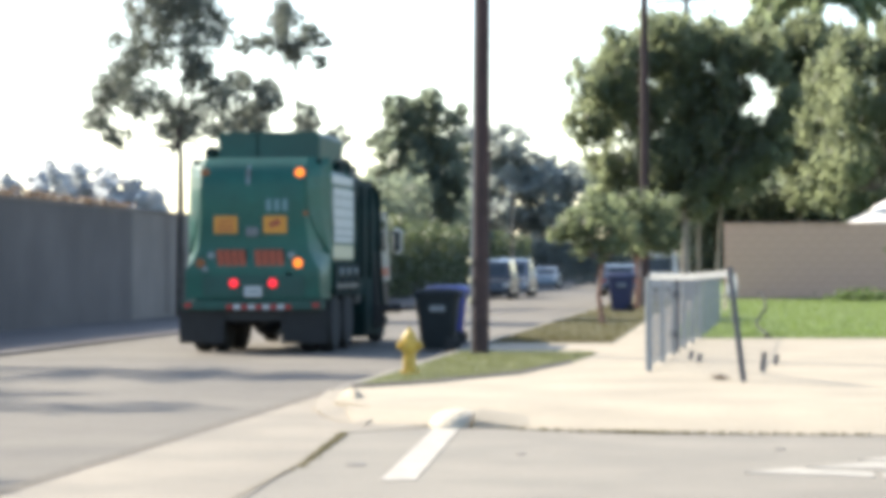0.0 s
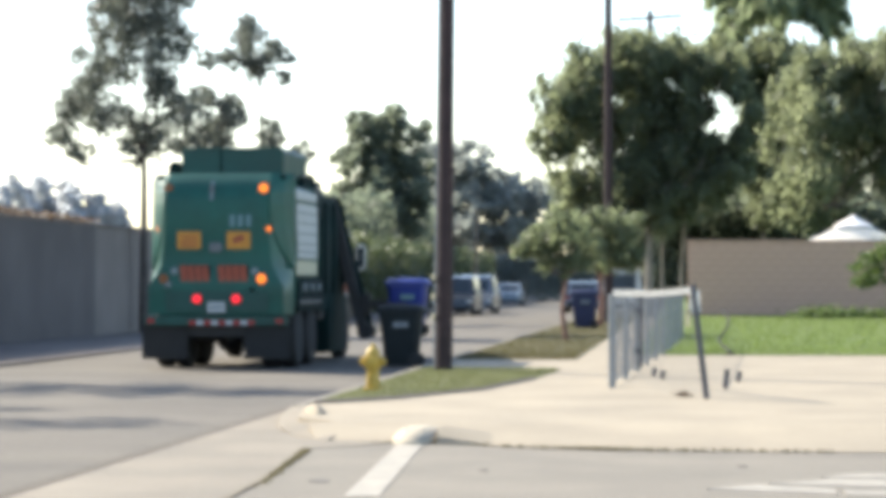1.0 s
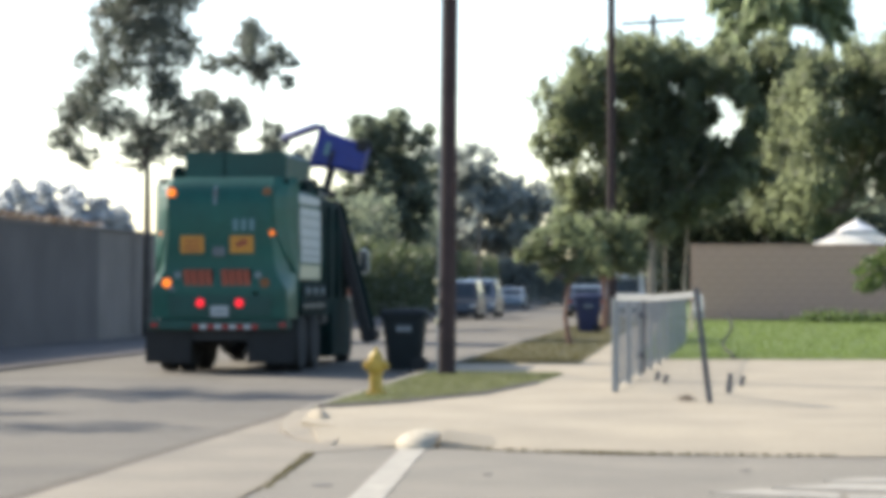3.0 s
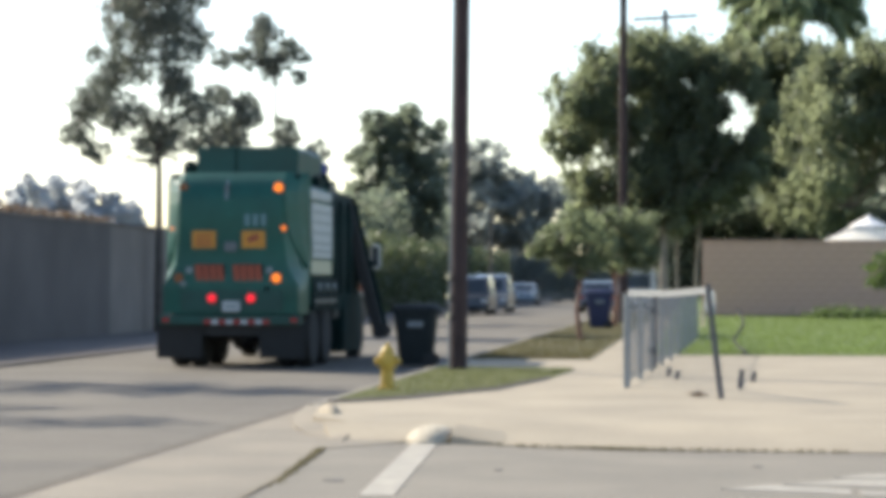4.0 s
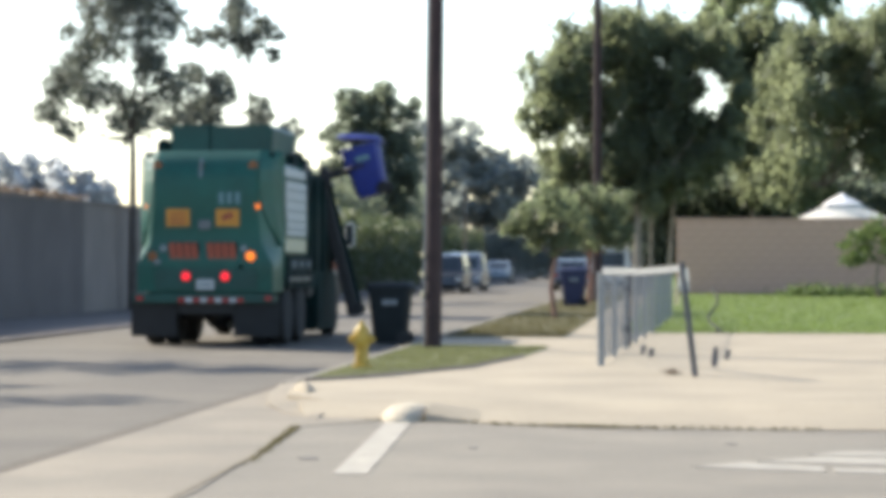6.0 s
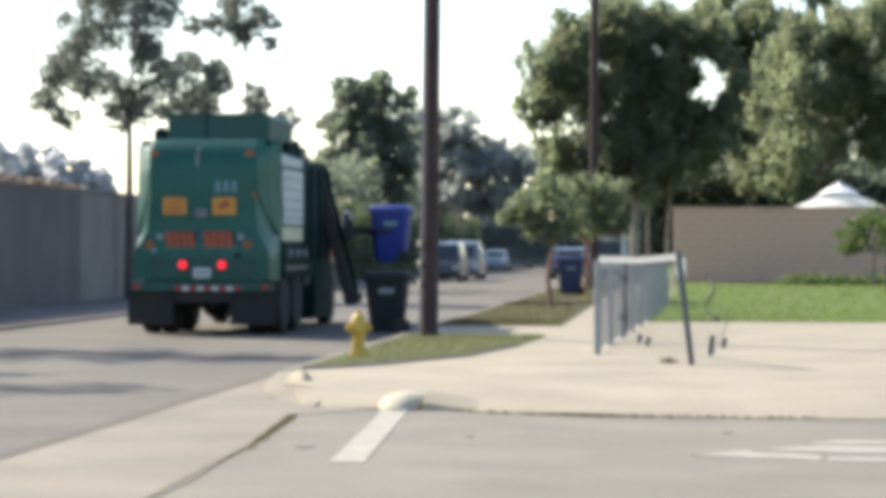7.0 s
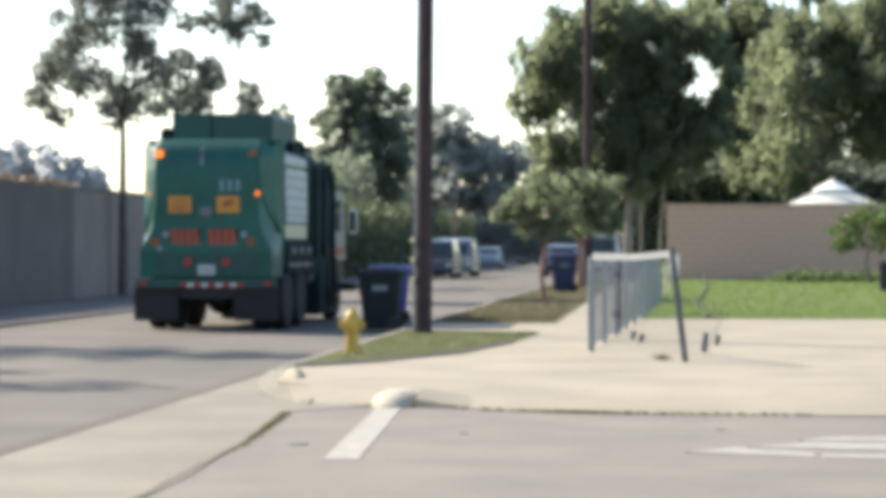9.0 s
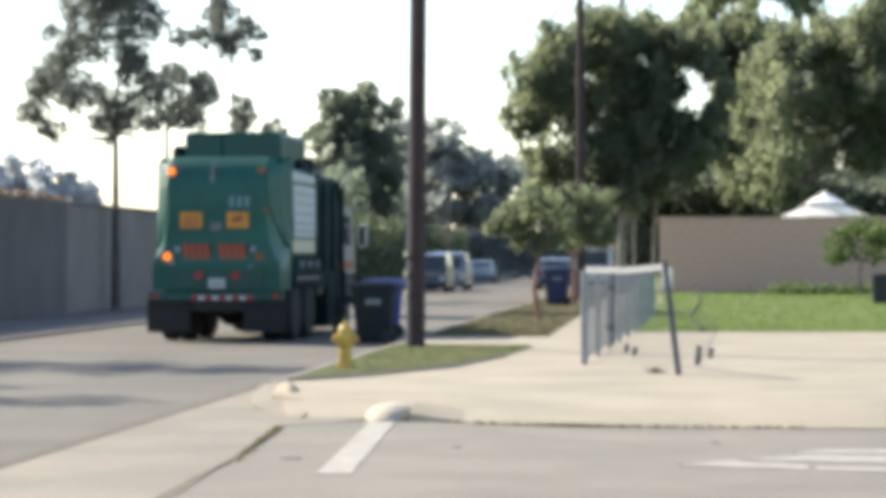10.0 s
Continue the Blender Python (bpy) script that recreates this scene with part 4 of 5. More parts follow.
# ---- parked vehicles ----
def car(label, m, paint, tall=1.5, length=4.5, wide=0.9):
    c = thing("parked_car", label, "car", m, "parked cars")
    h = tall
    prof = [(-length / 2, 0.35), (-length / 2 + 0.05, 0.75), (-length / 2 + 0.2, 0.95), (length / 2 - 1.2, 0.95), (length / 2 - 0.1, 0.78), (length / 2, 0.4), (length / 2 - 0.1, 0.25), (-length / 2 + 0.1, 0.25)]
    part("body", loft([[(x, y * k, z) for y, z in prof] for x, k in ((-wide, 0.97), (-wide + 0.06, 1), (wide - 0.06, 1), (wide, 0.97))]), paint, c)
    top = [(-length / 2 + (0.25 if tall > 1.6 else 0.6), 0.94), (-length / 2 + (0.45 if tall > 1.6 else 1.1), h - 0.05), (-length / 2 + 0.9 + (0 if tall > 1.6 else 0.5), h), (0.2, h), (0.5, h - 0.06), (length / 2 - 1.3, 0.94)]
    cabn = part("cabin", loft([[(x * (1 - 0.16 * (z - 0.94) / (h - 0.94)), y, z) for y, z in top] for x in (-wide + 0.04, wide - 0.04)]), paint, c)
    y0, y1 = top[0], top[1]
    for sgn, (pa, pb) in ((-1, (top[0], top[1])), (1, (top[5], top[4]))):
        my, mz = (pa[0] + pb[0]) / 2, (pa[1] + pb[1]) / 2
        ang = math.degrees(math.atan2(pb[1] - pa[1], pb[0] - pa[0]))
        ln = math.hypot(pb[0] - pa[0], pb[1] - pa[1])
        part("windscreen", box(1.25 * wide, ln * 0.6, 0.02, (0, my, mz), 0.005, rot=Matrix.Rotation(radians(ang), 4, "X")), CAR_GLASS, cabn)
    for s in (-1, 1):
        part("side_window", box(0.02, length * 0.45, 0.34, (s * (wide - 0.1), -0.3, (h + 0.98) / 2), 0.005, rot=Matrix.Rotation(radians(-s * 12), 4, "Y")), CAR_GLASS, cabn)
        part("tail_lamp", box(0.22, 0.03, 0.16, (s * (wide - 0.16), -length / 2 + 0.04, 0.76), 0.01), RED, c)
        part("headlamp", box(0.26, 0.03, 0.13, (s * (wide - 0.18), length / 2 - 0.03, 0.64), 0.01), WHITE, c)
        for y in (-length * 0.3, length * 0.3):
            w = part("wheel", lathe([(0.18, -0.1), (0.31, -0.1), (0.33, 0), (0.31, 0.1), (0.18, 0.1)], 20, None, pose(s * (wide - 0.08), y, 0.33, 0, 90, 0)), RUBBER, c)
            part("rim", lathe([(0.2, -0.09), (0.2, 0.09), (0.05, 0.11)], 14, None, pose(s * (wide - 0.08), y, 0.33, 0, 90 * s, 0)), RIM, w)
    part("bumper", box(1.7 * wide, 0.12, 0.2, (0, -length / 2 + 0.02, 0.45), 0.04), BLACK, c)
    return c


car("dark grey parked sport utility car with its nose to the viewer", pose(-10.65, 108.0, 0, 0, 0, 180), CAR_GREY, 1.78, 4.7, 0.95)
car("silver parked sport utility car on the far kerb", pose(-10.5, 116.5, 0, 0, 0, 180), CAR_SILVER, 1.85, 4.8, 0.95)
car("pale blue parked saloon car far down the street", pose(-12.2, 160.0, 0, 0, 0, 180), CAR_BLUE, 1.45, 4.6, 0.9)
car("silver parked car beyond the wheeled bins", pose(-5.3, 118.0, 0, 0, 0, 0), CAR_SILVER, 1.55, 4.5, 0.9)
car("white parked van behind the fence", pose(-2.75, 97.0, 0.1, 0, 0, 0), CAR_WHITE, 1.95, 4.8, 0.85)

# ---- patio umbrella, shrub, planting by the tan wall ----
umb = thing("patio_umbrella", "white square patio umbrella behind the tan wall", "umbrella", pose(5.1, 76.0, 0.12))
part("mast", rod((0, 0, 0), (0, 0, 3.4), 0.04), STEEL, umb)
cv = bmesh.new()
rim0 = [cv.verts.new((2.0 * math.cos(a), 2.0 * math.sin(a), 2.45 - 0.02 * (i % 2))) for i, a in enumerate(np.linspace(0, 2 * math.pi, 17)[:-1])]
rim1 = [cv.verts.new((1.0 * math.cos(a), 1.0 * math.sin(a), 2.90 - 0.03 * (i % 2))) for i, a in enumerate(np.linspace(0, 2 * math.pi, 17)[:-1])]
rim2 = [cv.verts.new((0.25 * math.cos(a), 0.25 * math.sin(a), 3.26)) for i, a in enumerate(np.linspace(0, 2 * math.pi, 17)[:-1])]
for lo, hi in ((rim0, rim1), (rim1, rim2)):
    for i in range(16):
        cv.faces.new((lo[i], lo[(i + 1) % 16], hi[(i + 1) % 16], hi[i]))
cv.faces.new(rim2)
bmesh.ops.solidify(cv, geom=cv.faces[:], thickness=0.02)
part("canopy", cv, CLOTH, umb, "white cloth canopy")
part("vent", lathe([(0.62, 3.12), (0.60, 3.16), (0.1, 3.42), (0.03, 3.5)], 16), CLOTH, umb, "raised cloth vent")
for i in range(8):
    a = i * math.pi / 4
    part("rib", rod((0, 0, 3.2), (1.95 * math.cos(a), 1.95 * math.sin(a), 2.42), 0.012, None, 5), STEEL, umb)
n = 2500
pts = np.stack([np.concatenate([rng.normal(3.6, 0.35, n // 2), rng.normal(5.0, 0.6, n - n // 2)]), rng.normal(67.7, 0.2, n), 0.46 + np.abs(rng.normal(0, 0.13, n))], 1)
scatter("border_plants", "low leafy plants along the foot of the tan wall", "plants", pts, rng.uniform(0.04, 0.09, n), BRIGHT, -0.2)
tagged(part("planter", box(0.5, 0.5, 0.75, (0, 0, 0.37), 0.04), BLACK, None, "", pose(5.45, 60.0, lawn_z(0, 60.0))), "dark square planter box on the lawn", "planter")


# ---- hedges ----
def hedge(label, x0, x1, y0, y1, z1, n, leaf, size):
    cx_, cy_ = rng.uniform(x0, x1, n), rng.uniform(y0, y1, n)
    bumps = 0.25 * np.sin(cy_ * 0.9) + 0.2 * np.sin(cy_ * 0.37 + 1) + 0.2 * np.sin(cx_ * 1.3)
    cz = (z1 + bumps) * rng.uniform(0, 1, n) ** 0.55
    scatter("hedge", label, "hedge", np.stack([cx_, cy_, cz], 1), size * rng.uniform(0.6, 1.3, n), leaf, 0.0)


hedge("overgrown green hedge over the wall down the street", -16.2, -14.6, 84, 178, 3.6, 30000, HEDGE, 0.17)
hedge("tall leafy screen behind the wall down the street", -26, -18, 130, 178, 6.5, 26000, OAK, 0.26)
# the hedge's leaf colour carries painted haze
hedge("dark hedge closing the far end of the street", -17, -2, 184, 187, 3.6, 14000, FAR_HAZE, 0.22)
hedge("dense dark shrubs behind the tan wall", -1.5, 14, 96, 101, 5.0, 20000, OAK, 0.22)
hedge("shrubs along the far pavement", -1.6, 1.5, 97, 106, 2.6, 4500, HEDGE, 0.15)


# ---- trees ----
tree("eucalyptus_tree", "tall airy eucalyptus tree before the block wall", -15.58, 66.6, 0.04, 0.15, 4.9,
     [(-2.16, 6.65, 0.73), (-2.33, 5.65, 0.46), (-1.75, 5.15, 0.37), (-1.5, 6.99, 0.55), (-1.08, 7.9, 0.92), (-0.5, 8.82, 1.01), (0.75, 8.4, 0.64), (0.5, 7.65, 0.73), (-0.83, 6.24, 0.64), (-0.08, 5.57, 0.82), (1.08, 6.32, 0.64), (0.58, 6.9, 0.55), (-1.0, 9.32, 0.64), (0.17, 9.48, 0.92), (-0.25, 10.4, 1.1), (0.92, 9.73, 0.55)],
     GUM, DARK_BARK, density=1900, size=0.085, sub=38, soft=1.03)
tree("eucalyptus_tree", "slender eucalyptus tree with an open crown", -17.77, 84.0, 0.00, 0.12, 6.2,
     [(0.1, 8.2, 0.6), (1.1, 7.9, 0.8), (1.4, 7.3, 0.6), (0.5, 7.1, 0.8), (-0.0, 6.6, 0.7), (0.9, 6.6, 0.6), (-0.5, 6.4, 0.4)],
     GUM, DARK_BARK, density=1700, size=0.1, sub=28, soft=0.9)
tree("eucalyptus_tree", "thin eucalyptus tree with flat leaf layers", -16.14, 88.0, 0.00, 0.08, 8.9,
     [(-0.1, 10.8, 0.7), (-0.7, 10.5, 0.5), (0.4, 10.4, 0.5), (-2.0, 9.9, 0.4), (-1.3, 9.9, 0.5), (-0.4, 9.9, 0.6), (0.4, 9.9, 0.5), (1.0, 9.9, 0.3), (-0.2, 9.4, 0.4), (0.9, 9.2, 0.3), (0.4, 7.1, 0.6), (0.4, 6.5, 0.5), (1.6, 6.3, 0.5)],
     GUM, DARK_BARK, density=1500, size=0.1, sub=28, soft=0.98)
tree("shade_tree", "tall round shade tree beyond the street", -19.48, 150.0, 0.00, 0.30, 5.1,
     [(-0.9, 8.7, 1.4), (0.7, 9.8, 1.3), (1.4, 7.1, 1.4), (-1.5, 11.4, 1.3), (0.5, 11.8, 1.1), (2.0, 11.2, 0.9), (-2.4, 9.3, 1.0), (-0.5, 10.0, 1.2), (-2.2, 7.3, 1.1), (-0.0, 7.6, 1.6), (2.0, 8.7, 1.3), (-1.3, 5.5, 1.3), (1.1, 5.7, 1.5), (2.4, 6.9, 1.1), (-2.9, 5.1, 0.7)],
     OAK, BARK, density=420, size=0.24)
# haze over this far tree is put into its leaf colour
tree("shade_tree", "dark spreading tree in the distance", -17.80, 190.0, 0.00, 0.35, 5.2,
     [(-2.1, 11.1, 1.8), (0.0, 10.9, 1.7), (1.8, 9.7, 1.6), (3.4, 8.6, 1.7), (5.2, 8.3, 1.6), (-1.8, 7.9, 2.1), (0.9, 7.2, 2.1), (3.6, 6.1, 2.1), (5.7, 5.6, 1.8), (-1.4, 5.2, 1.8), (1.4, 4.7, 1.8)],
     FAR_HAZE, BARK, density=360, size=0.3)
tree("shade_tree", "large drooping shade tree with several pale trunks", -1.61, 92.0, 0.10, 0.22, 3.6,
     [(-0.6, 4.2, 0.9), (0.7, 4.2, 0.9), (-2.0, 4.3, 0.8), (2.2, 8.0, 0.5), (3.6, 6.7, 0.6), (2.4, 6.6, 0.5), (3.3, 8.8, 0.5), (3.9, 7.7, 0.5), (-3.3, 8.4, 1.1), (-3.7, 6.8, 0.8), (-2.2, 9.5, 1.1), (-0.9, 10.1, 1.0), (0.4, 9.9, 1.1), (1.9, 9.7, 1.0), (3.0, 9.7, 0.7), (0.0, 7.9, 1.5), (-2.0, 7.4, 1.2), (-1.4, 5.5, 1.1), (0.2, 5.8, 1.3), (1.6, 6.8, 0.8), (2.2, 5.3, 1.0), (-3.1, 5.3, 0.7), (3.3, 5.7, 0.7), (-3.3, 4.0, 0.5), (1.4, 8.4, 0.9)],
     WILLOW, PALE_BARK, density=1900, size=0.14, hang=0.6, sub=40, spread=0.45)
tree("shade_tree", "pale bare lower trunk below a leafy crown", -2.18, 96.0, 0.10, 0.09, 4.1,
     [(-0.4, 4.6, 0.6), (-0.2, 5.3, 0.7)],
     WILLOW, PALE_BARK, density=900, size=0.13, hang=0.5, lean=-0.07)
tree("shade_tree", "pale bare lower trunk below a leafy crown", -1.17, 95.0, 0.10, 0.09, 4.1,
     [(0.4, 4.5, 0.6), (0.3, 5.2, 0.7)],
     WILLOW, PALE_BARK, density=900, size=0.13, hang=0.5, lean=0.07)
tree("shade_tree", "pale bare lower trunk below a leafy crown", -0.42, 93.0, 0.10, 0.09, 4.0,
     [(1.0, 4.5, 0.6), (0.6, 5.1, 0.7)],
     WILLOW, PALE_BARK, density=900, size=0.13, hang=0.5, lean=0.18)
tree("shade_tree", "tall leafy tree among the street trees", 2.85, 95.5, 0.20, 0.16, 4.5,
     [(-0.3, 9.2, 0.9), (-0.9, 9.8, 0.8), (-0.2, 8.0, 0.8), (0.1, 6.7, 0.9), (0.7, 9.4, 0.9), (0.2, 10.4, 0.8), (-0.3, 5.5, 0.8), (1.5, 9.9, 0.8), (-1.6, 10.4, 0.7), (0.5, 5.2, 0.8), (0.6, 7.2, 0.9), (0.6, 8.3, 0.8), (0.3, 4.2, 0.8)],
     WILLOW, BARK, density=1700, size=0.15, hang=0.5, sub=34)


def palm(label, x, y, z0, r, top, lean, fronds, length):
    """A pale leaning trunk under a head of arching fronds with hanging leaflets."""
    prng = np.random.default_rng(77)
    p = thing("palm_tree", label, "tree", pose(x, y, z0))
    k, steps = 12, 9
    part("trunk", loft([[(lean * (a / steps) ** 1.6 + r * (1.15 - 0.45 * a / steps) * math.cos(2 * math.pi * i / k), r * (1.15 - 0.45 * a / steps) * math.sin(2 * math.pi * i / k), top * a / steps) for i in range(k)] for a in range(steps + 1)]), BARK, p, "grey ringed trunk")
    part("crownshaft", lathe([(r * 0.75, -0.3), (r * 0.95, 0.1), (r * 0.7, 0.8), (0.05, 1.3)], 14, None, pose(lean, 0, top)), OLIVE, p)
    for f in range(fronds):
        a = f * 2.399 + prng.normal() * 0.15
        rise = 1.35 - 1.15 * (f / fronds) + prng.normal() * 0.08
        ln = length * prng.uniform(0.85, 1.1)
        pts, ang, q = [], rise, Vector((lean, 0, top + 0.7))
        for _ in range(9):
            pts.append(q.copy())
            q += Vector((math.cos(a) * math.cos(ang), math.sin(a) * math.cos(ang), math.sin(ang))) * ln / 8
            ang -= 0.25
        bm = None
        for u, (c, d) in enumerate(zip(pts, pts[1:])):
            bm = rod(c, d, 0.035 * (1 - u / 10), 0.035 * (1 - (u + 1) / 10), 5, bm)
        rib = part("frond_rib", bm, OLIVE, p)
        spots = np.array([c.lerp(d, w) for c, d in zip(pts[1:], pts[2:]) for w in np.linspace(0, 0.95, 16)])
        spots = np.repeat(spots, 2, 0)
        spots += prng.normal(size=spots.shape) * np.array([0.10, 0.10, 0.05]) + np.array([0, 0, -0.34])
        cards("feather_blade", spots, 0.2, prng.uniform(0.32, 0.62, len(spots)), PALM_LEAF, rib, hang=0.8, wide=0.13)
    return p


palm("tall palm with feathery drooping fronds over the trees", 2.60, 98.0, 0.20, 0.2, 11.7, 0.95, 24, 3.9)
tree("shade_tree", "big drooping tree behind the tan wall", 4.95, 86.0, 0.20, 0.25, 3.7,
     [(-1.4, 8.0, 0.8), (-1.8, 6.2, 0.7), (-1.9, 4.5, 0.5), (-0.4, 8.8, 0.9), (-0.4, 7.0, 1.1), (-0.8, 5.1, 1.0), (0.9, 8.8, 1.0), (1.2, 7.0, 1.1), (0.4, 5.3, 0.9), (2.2, 9.4, 1.1), (2.6, 7.1, 1.2), (2.3, 5.3, 0.9), (3.6, 8.4, 1.2), (3.8, 6.1, 1.2), (-1.0, 3.7, 0.7), (0.2, 3.5, 0.5)],
     WILLOW, BARK, density=2300, size=0.13, hang=0.6, sub=40)
tree("shade_tree", "dark tree behind the tan wall", 1.19, 110.0, 0.20, 0.25, 3.4,
     [(-0.8, 4.7, 1.3), (0.5, 4.9, 1.3), (1.6, 4.2, 1.2), (0.0, 6.8, 1.0), (-1.0, 6.3, 1.0), (-1.8, 3.9, 1.0), (-2.3, 5.5, 0.9), (1.0, 6.2, 0.8)],
     OAK, BARK, density=700, size=0.22)
tree("shade_tree", "dark tree behind the tan wall", 5.14, 112.0, 0.20, 0.25, 3.4,
     [(-1.6, 3.9, 1.2), (-0.5, 4.2, 1.2), (0.5, 4.2, 1.2), (-2.1, 5.8, 1.0), (-0.8, 6.1, 1.1), (0.5, 6.1, 1.1)],
     OAK, BARK, density=700, size=0.22)
tree("shade_tree", "dark tree behind the umbrella", 8.42, 114.0, 0.20, 0.25, 3.4,
     [(-1.3, 3.7, 1.2), (0.0, 3.6, 1.1), (1.3, 4.0, 1.2), (2.6, 4.2, 1.2), (-1.3, 5.3, 0.9), (1.6, 5.9, 1.2), (2.9, 6.1, 1.2)],
     OAK, BARK, density=600, size=0.22)
tree("shade_tree", "dark leafy tree beyond the street trees", -3.17, 100.0, 0.20, 0.20, 3.0,
     [(-2.1, 3.7, 0.9), (-0.9, 4.2, 1.0), (0.2, 4.4, 1.0), (-3.1, 3.0, 0.7), (1.4, 3.7, 1.0), (-1.9, 5.1, 0.7), (0.9, 2.6, 0.8), (1.8, 2.7, 0.8), (0.0, 3.0, 0.7)],
     OAK, BARK, density=700, size=0.2)
tree("street_tree", "small street tree with a reddish trunk on the verge", -2.91, 55.3, 0.12, 0.07, 1.4,
     [(-0.0, 2.7, 0.4), (-0.6, 2.5, 0.3), (-0.8, 2.3, 0.3), (-0.2, 2.3, 0.4), (0.3, 2.5, 0.4), (-0.5, 1.9, 0.3), (0.2, 1.9, 0.4), (0.6, 2.1, 0.3), (-1.0, 2.1, 0.2)],
     OLIVE, PINK_BARK, density=1500, size=0.1)
tree("street_tree", "small street tree with a reddish trunk farther along", -2.84, 74.0, 0.12, 0.09, 1.5,
     [(-0.0, 3.3, 0.6), (0.7, 3.2, 0.6), (-0.2, 2.9, 0.6), (0.5, 2.8, 0.6), (0.9, 2.4, 0.5), (0.1, 2.2, 0.6), (0.8, 2.0, 0.4), (-0.6, 3.2, 0.4)],
     OLIVE, PINK_BARK, density=1400, size=0.11)
tree("shrub", "bright green shrub in a planter on the lawn", 4.96, 60.5, 0.55, 0.05, 0.9,
     [(-0.45, 1.5, 0.32), (0.0, 1.7, 0.35), (0.4, 1.65, 0.4), (-0.75, 1.3, 0.25), (-0.8, 0.95, 0.18), (-0.3, 1.15, 0.3), (0.3, 1.2, 0.4), (-0.55, 1.0, 0.2), (0.7, 1.4, 0.35)],
     BRIGHT, BARK, density=2200, size=0.07)
# distant row; its haze is only the pale leaf colour
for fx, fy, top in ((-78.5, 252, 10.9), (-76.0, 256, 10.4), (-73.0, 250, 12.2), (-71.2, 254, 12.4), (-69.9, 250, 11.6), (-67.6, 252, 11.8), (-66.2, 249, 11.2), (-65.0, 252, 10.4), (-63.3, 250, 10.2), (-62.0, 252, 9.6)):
    tree("far_tree", "distant tree beyond the wall, haze put into its pale grey leaves", fx, fy, 0.0, 0.25, 4.5,
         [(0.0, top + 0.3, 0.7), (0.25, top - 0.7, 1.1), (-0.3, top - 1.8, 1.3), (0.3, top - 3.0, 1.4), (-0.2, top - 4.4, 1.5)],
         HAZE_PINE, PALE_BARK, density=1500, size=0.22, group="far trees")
tree("eucalyptus_tree", "eucalyptus tree whose shadow falls across the road", -17.8, 38.7, 0.0, 0.2, 5.0,
     [(-2.6, 8.0, 0.7), (-1.8, 8.8, 0.7), (-0.9, 8.3, 0.6), (-0.3, 9.0, 0.7), (0.5, 8.5, 0.6), (1.2, 8.9, 0.7), (2.0, 8.4, 0.5), (2.7, 8.7, 0.5), (-3.6, 7.6, 0.6), (-1.4, 10.0, 0.6), (0.2, 10.2, 0.6), (0.0, 7.3, 0.5)],
     GUM, BARK, density=500, size=0.12, spread=1.0)
tree("eucalyptus_tree", "eucalyptus tree beside the wall", -18.0, 31.6, 0.0, 0.2, 5.0,
     [(0.3, 8.4, 0.6), (1.1, 8.7, 0.5), (1.9, 8.5, 0.5), (-0.8, 8.6, 0.7), (-1.8, 9.0, 0.7)],
     GUM, BARK, density=330, size=0.12)
tree("eucalyptus_tree", "eucalyptus tree beside the wall", -17.2, 22.9, 0.0, 0.18, 5.0,
     [(0.6, 8.6, 0.4), (1.5, 8.7, 0.45), (-0.2, 9.0, 0.5), (-1.0, 8.8, 0.6)],
     GUM, BARK, density=400, size=0.12)


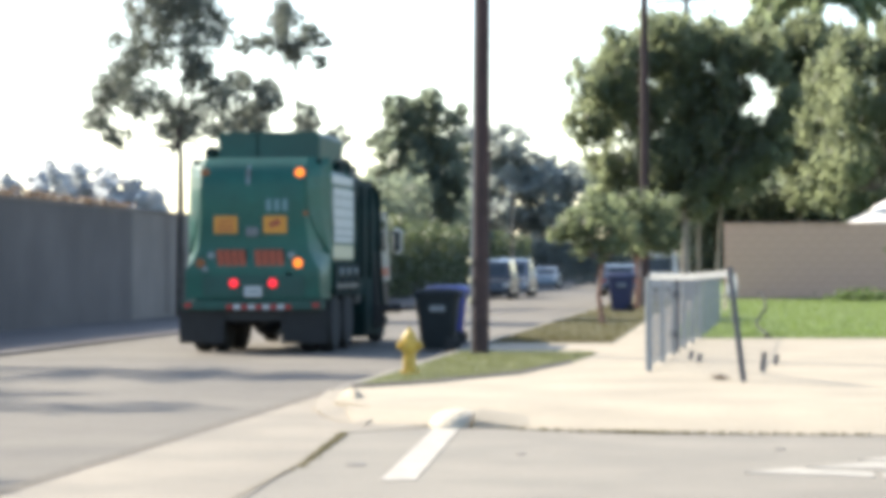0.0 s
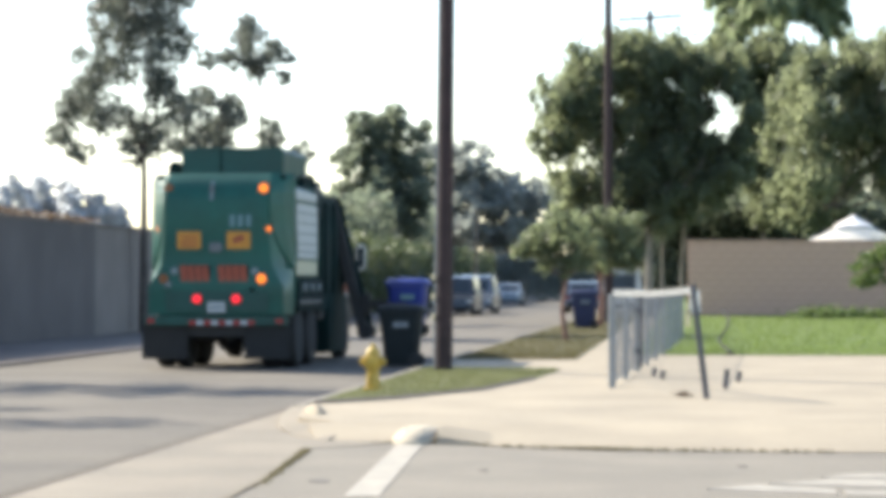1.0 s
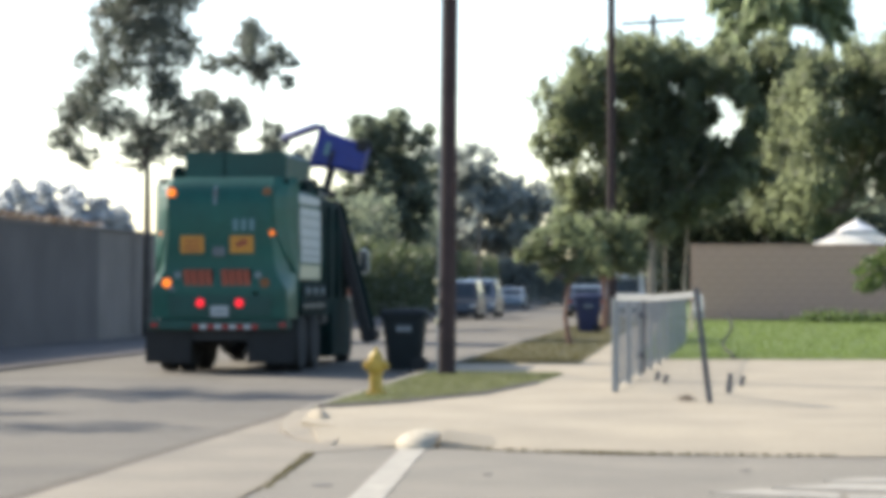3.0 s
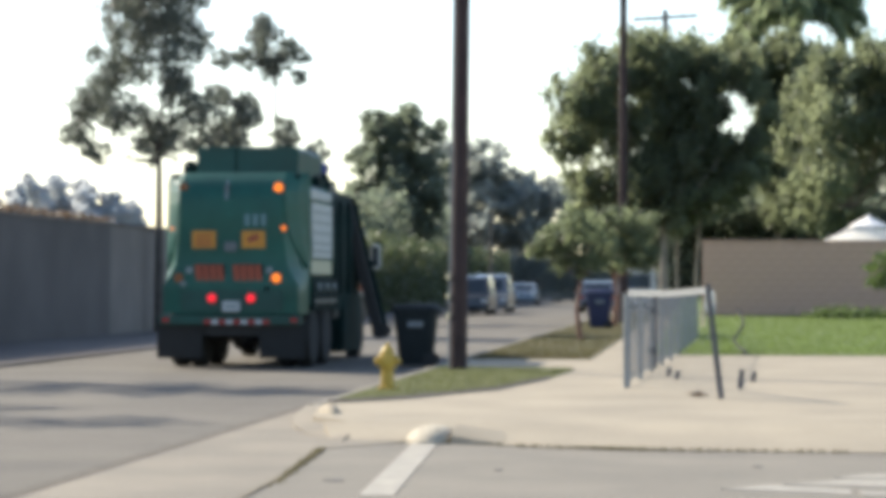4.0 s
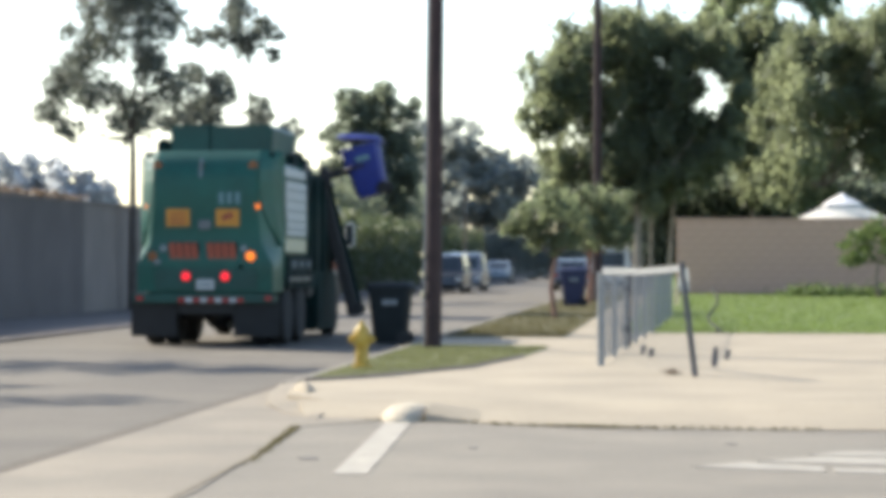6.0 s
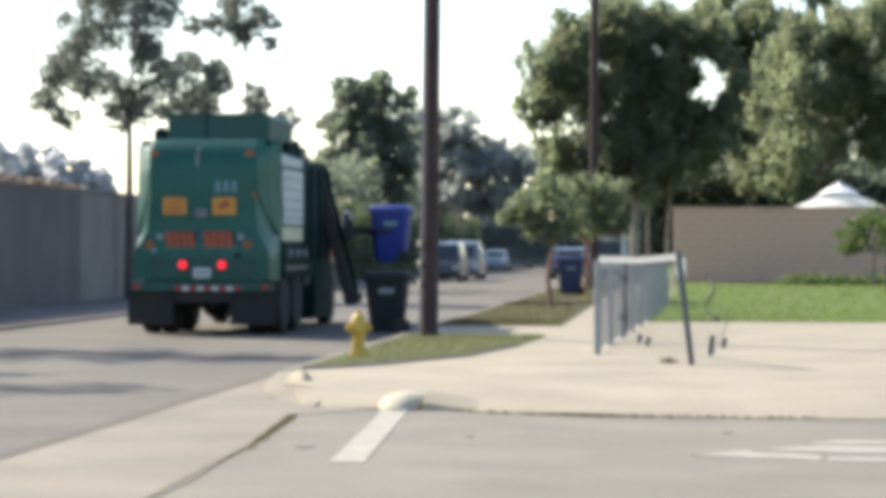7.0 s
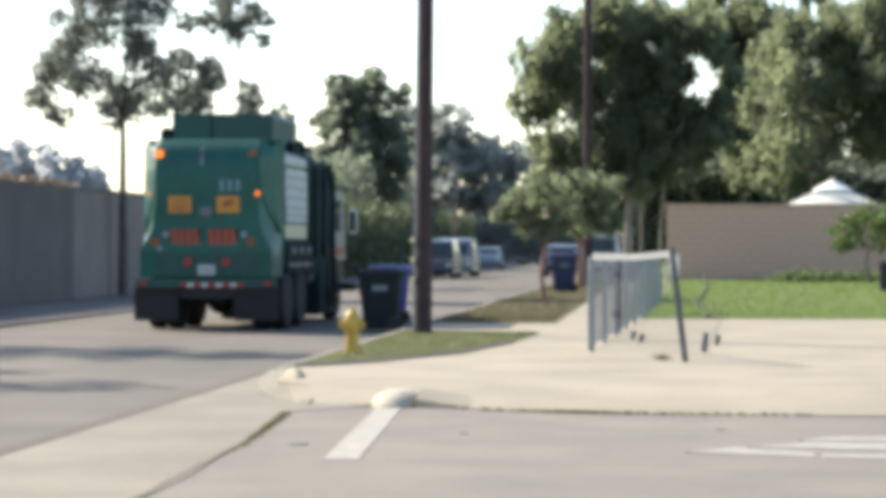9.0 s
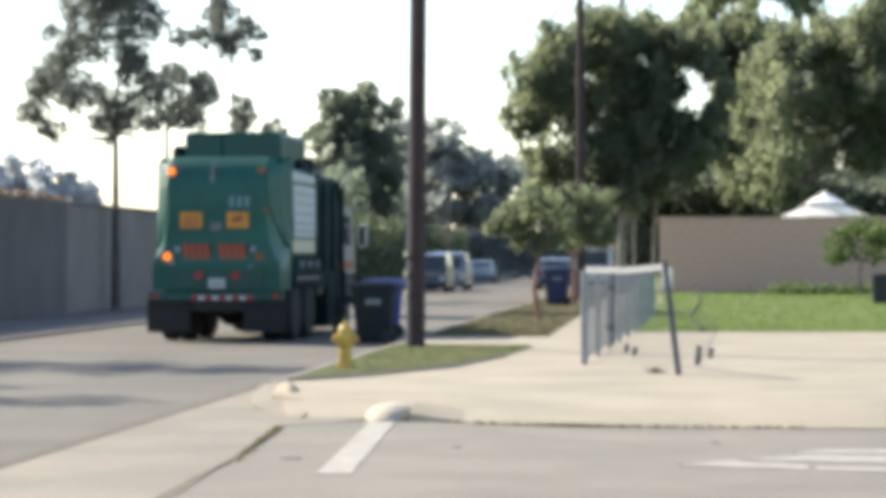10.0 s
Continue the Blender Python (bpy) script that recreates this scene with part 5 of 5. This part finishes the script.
# ---- what moves ----
def motions():
    # the truck waits, then pulls away
    drive = [(0.0, 0.0, 0, 0), (7.7, 0.0, 0, 0), (8.0, 0.08, 0, -0.1), (8.5, 0.48, 0, -0.5), (9.0, 0.95, 0, -0.9), (9.5, 1.62, 0.02, -1.3), (10.0, 2.4, 0.03, -1.8)]
    walk(truck, [(t, pose(TX + dx, TY + d, 0, 0, 0, a)) for t, d, dx, a in drive])
    for w, x, y in WHEELS:
        walk(w, [(t, pose(x, y, 0.515, -math.degrees(d / 0.515))) for t, d, dx, a in drive])
    # the blue bin: (time, x, height of its middle, tilt)
    lift = [(0.00, -5.33, 0.50, 0), (0.62, -5.33, 0.50, 0), (1.00, -5.37, 0.94, 0), (1.20, -5.41, 1.15, 0), (1.50, -5.47, 1.51, 0),
            (1.70, -5.54, 1.84, -1), (1.90, -5.66, 2.16, -2), (2.10, -5.81, 2.47, -3), (2.30, -5.91, 2.82, -8), (2.50, -6.03, 3.35, -22),
            (2.60, -6.27, 3.65, -32), (2.70, -6.36, 3.66, -43), (3.05, -6.87, 3.96, -85), (3.40, -7.58, 3.51, -146), (4.00, -7.64, 3.40, -154),
            (4.50, -7.63, 3.42, -150), (4.80, -7.62, 3.44, -150), (5.00, -7.49, 3.64, -140), (5.10, -7.33, 3.75, -128), (5.20, -7.14, 3.84, -115),
            (5.35, -6.89, 3.85, -101), (5.50, -6.59, 3.85, -84), (5.60, -6.47, 3.75, -69), (5.80, -6.23, 3.55, -42), (5.90, -6.08, 3.33, -27),
            (6.00, -5.95, 3.15, -15), (6.20, -5.96, 3.14, -9), (6.60, -5.67, 2.50, -2), (7.00, -5.42, 1.69, 0), (7.30, -5.32, 0.99, 0),
            (7.50, -5.33, 0.63, 0), (7.60, -5.33, 0.50, 0), (10.00, -5.33, 0.50, 0)]
    half = 0.5

    def bin_pose(x, z, a):
        return pose(x, 44.9, z, 0, a, 0) @ pose(0, 0, -half)
    walk(blue_bin, [(t, bin_pose(x, z, a)) for t, x, z, a in lift])
    flap = [(0.0, 0), (2.5, 0), (2.8, 25), (3.4, 100), (4.8, 110), (5.2, 100), (5.5, 88), (5.7, 75), (5.9, 35), (6.05, 8), (6.2, 0), (10.0, 0)]
    walk(blue_lid, [(t, pose(0.408, 0, 1.01, 0, a, 0)) for t, a in flap])
    # rail and grabber, in the truck's space
    swing = [(0.0, -3.5), (0.15, -5), (0.5, -14.5), (7.6, -14.5), (8.2, -2.5), (10.0, -2.5)]
    walk(rail, [(t, pose(1.12, 5.4, 3.05, 0, a, 0)) for t, a in swing])
    inv = pose(TX, TY, 0).inverted()
    home = inv @ pose(-5.95, 44.9, 0.05)
    rows = [(0.0, home), (0.25, inv @ pose(-5.75, 44.9, 0.02)), (0.6, inv @ bin_pose(*lift[0][1:]))]
    rows += [(t, inv @ bin_pose(x, z, a)) for t, x, z, a in lift if 0.6 < t < 7.65]
    rows += [(7.95, home), (10.0, home)]
    walk(grab, rows)
    # lamps, by tenths of a second in which each is lit
    lit = {
        "RT": "0 1 9 10 12 19 21 22 34 35 40 42 43 50 52 54 61 62 73 74 82 83 85 92 94 95",
        "RL": "0 1 8 10 11 19 20 22 35 36 40 41 43 50 52 53 60 62 72 74 81 83 84 91 92 93 95",
        "LT": "4 5 7 14 16 17 26 29 30 38 45 47 48 56 57 59 67 68 78 80 87 88 90 97 99 100",
        "LL": "3 5 6 15 17 24 26 27 28 30 38 45 46 48 55 57 58 67 69 76 79 86 88 97 98 100",
        "M": "2 3 9 10 17 18 19 23 24 25 26 30 31 38 39 40 44 45 46 47 51 52 53 58 59 60 68 69 76 83 88 89 90 95 96 97",
        "BR": " ".join(str(i) for i in range(80)),
    }
    for key, bulbs in BULBS.items():
        on = {int(i) for i in lit[key].split()}
        for b, x, y, z in bulbs:
            rows, last = [], None
            for i in range(101):
                now = i in on
                if last is not None and now != last:
                    rows.append((i / 10 - 0.067, pose(x, y + (0 if last else 0.04), z)))
                    rows.append((i / 10 - 0.034, pose(x, y + (0 if now else 0.04), z)))
                elif last is None:
                    rows.append((0.0, pose(x, y + (0 if now else 0.04), z)))
                last = now
            rows.append((10.0, pose(x, y + (0 if last else 0.04), z)))
            walk(b, rows)


motions()
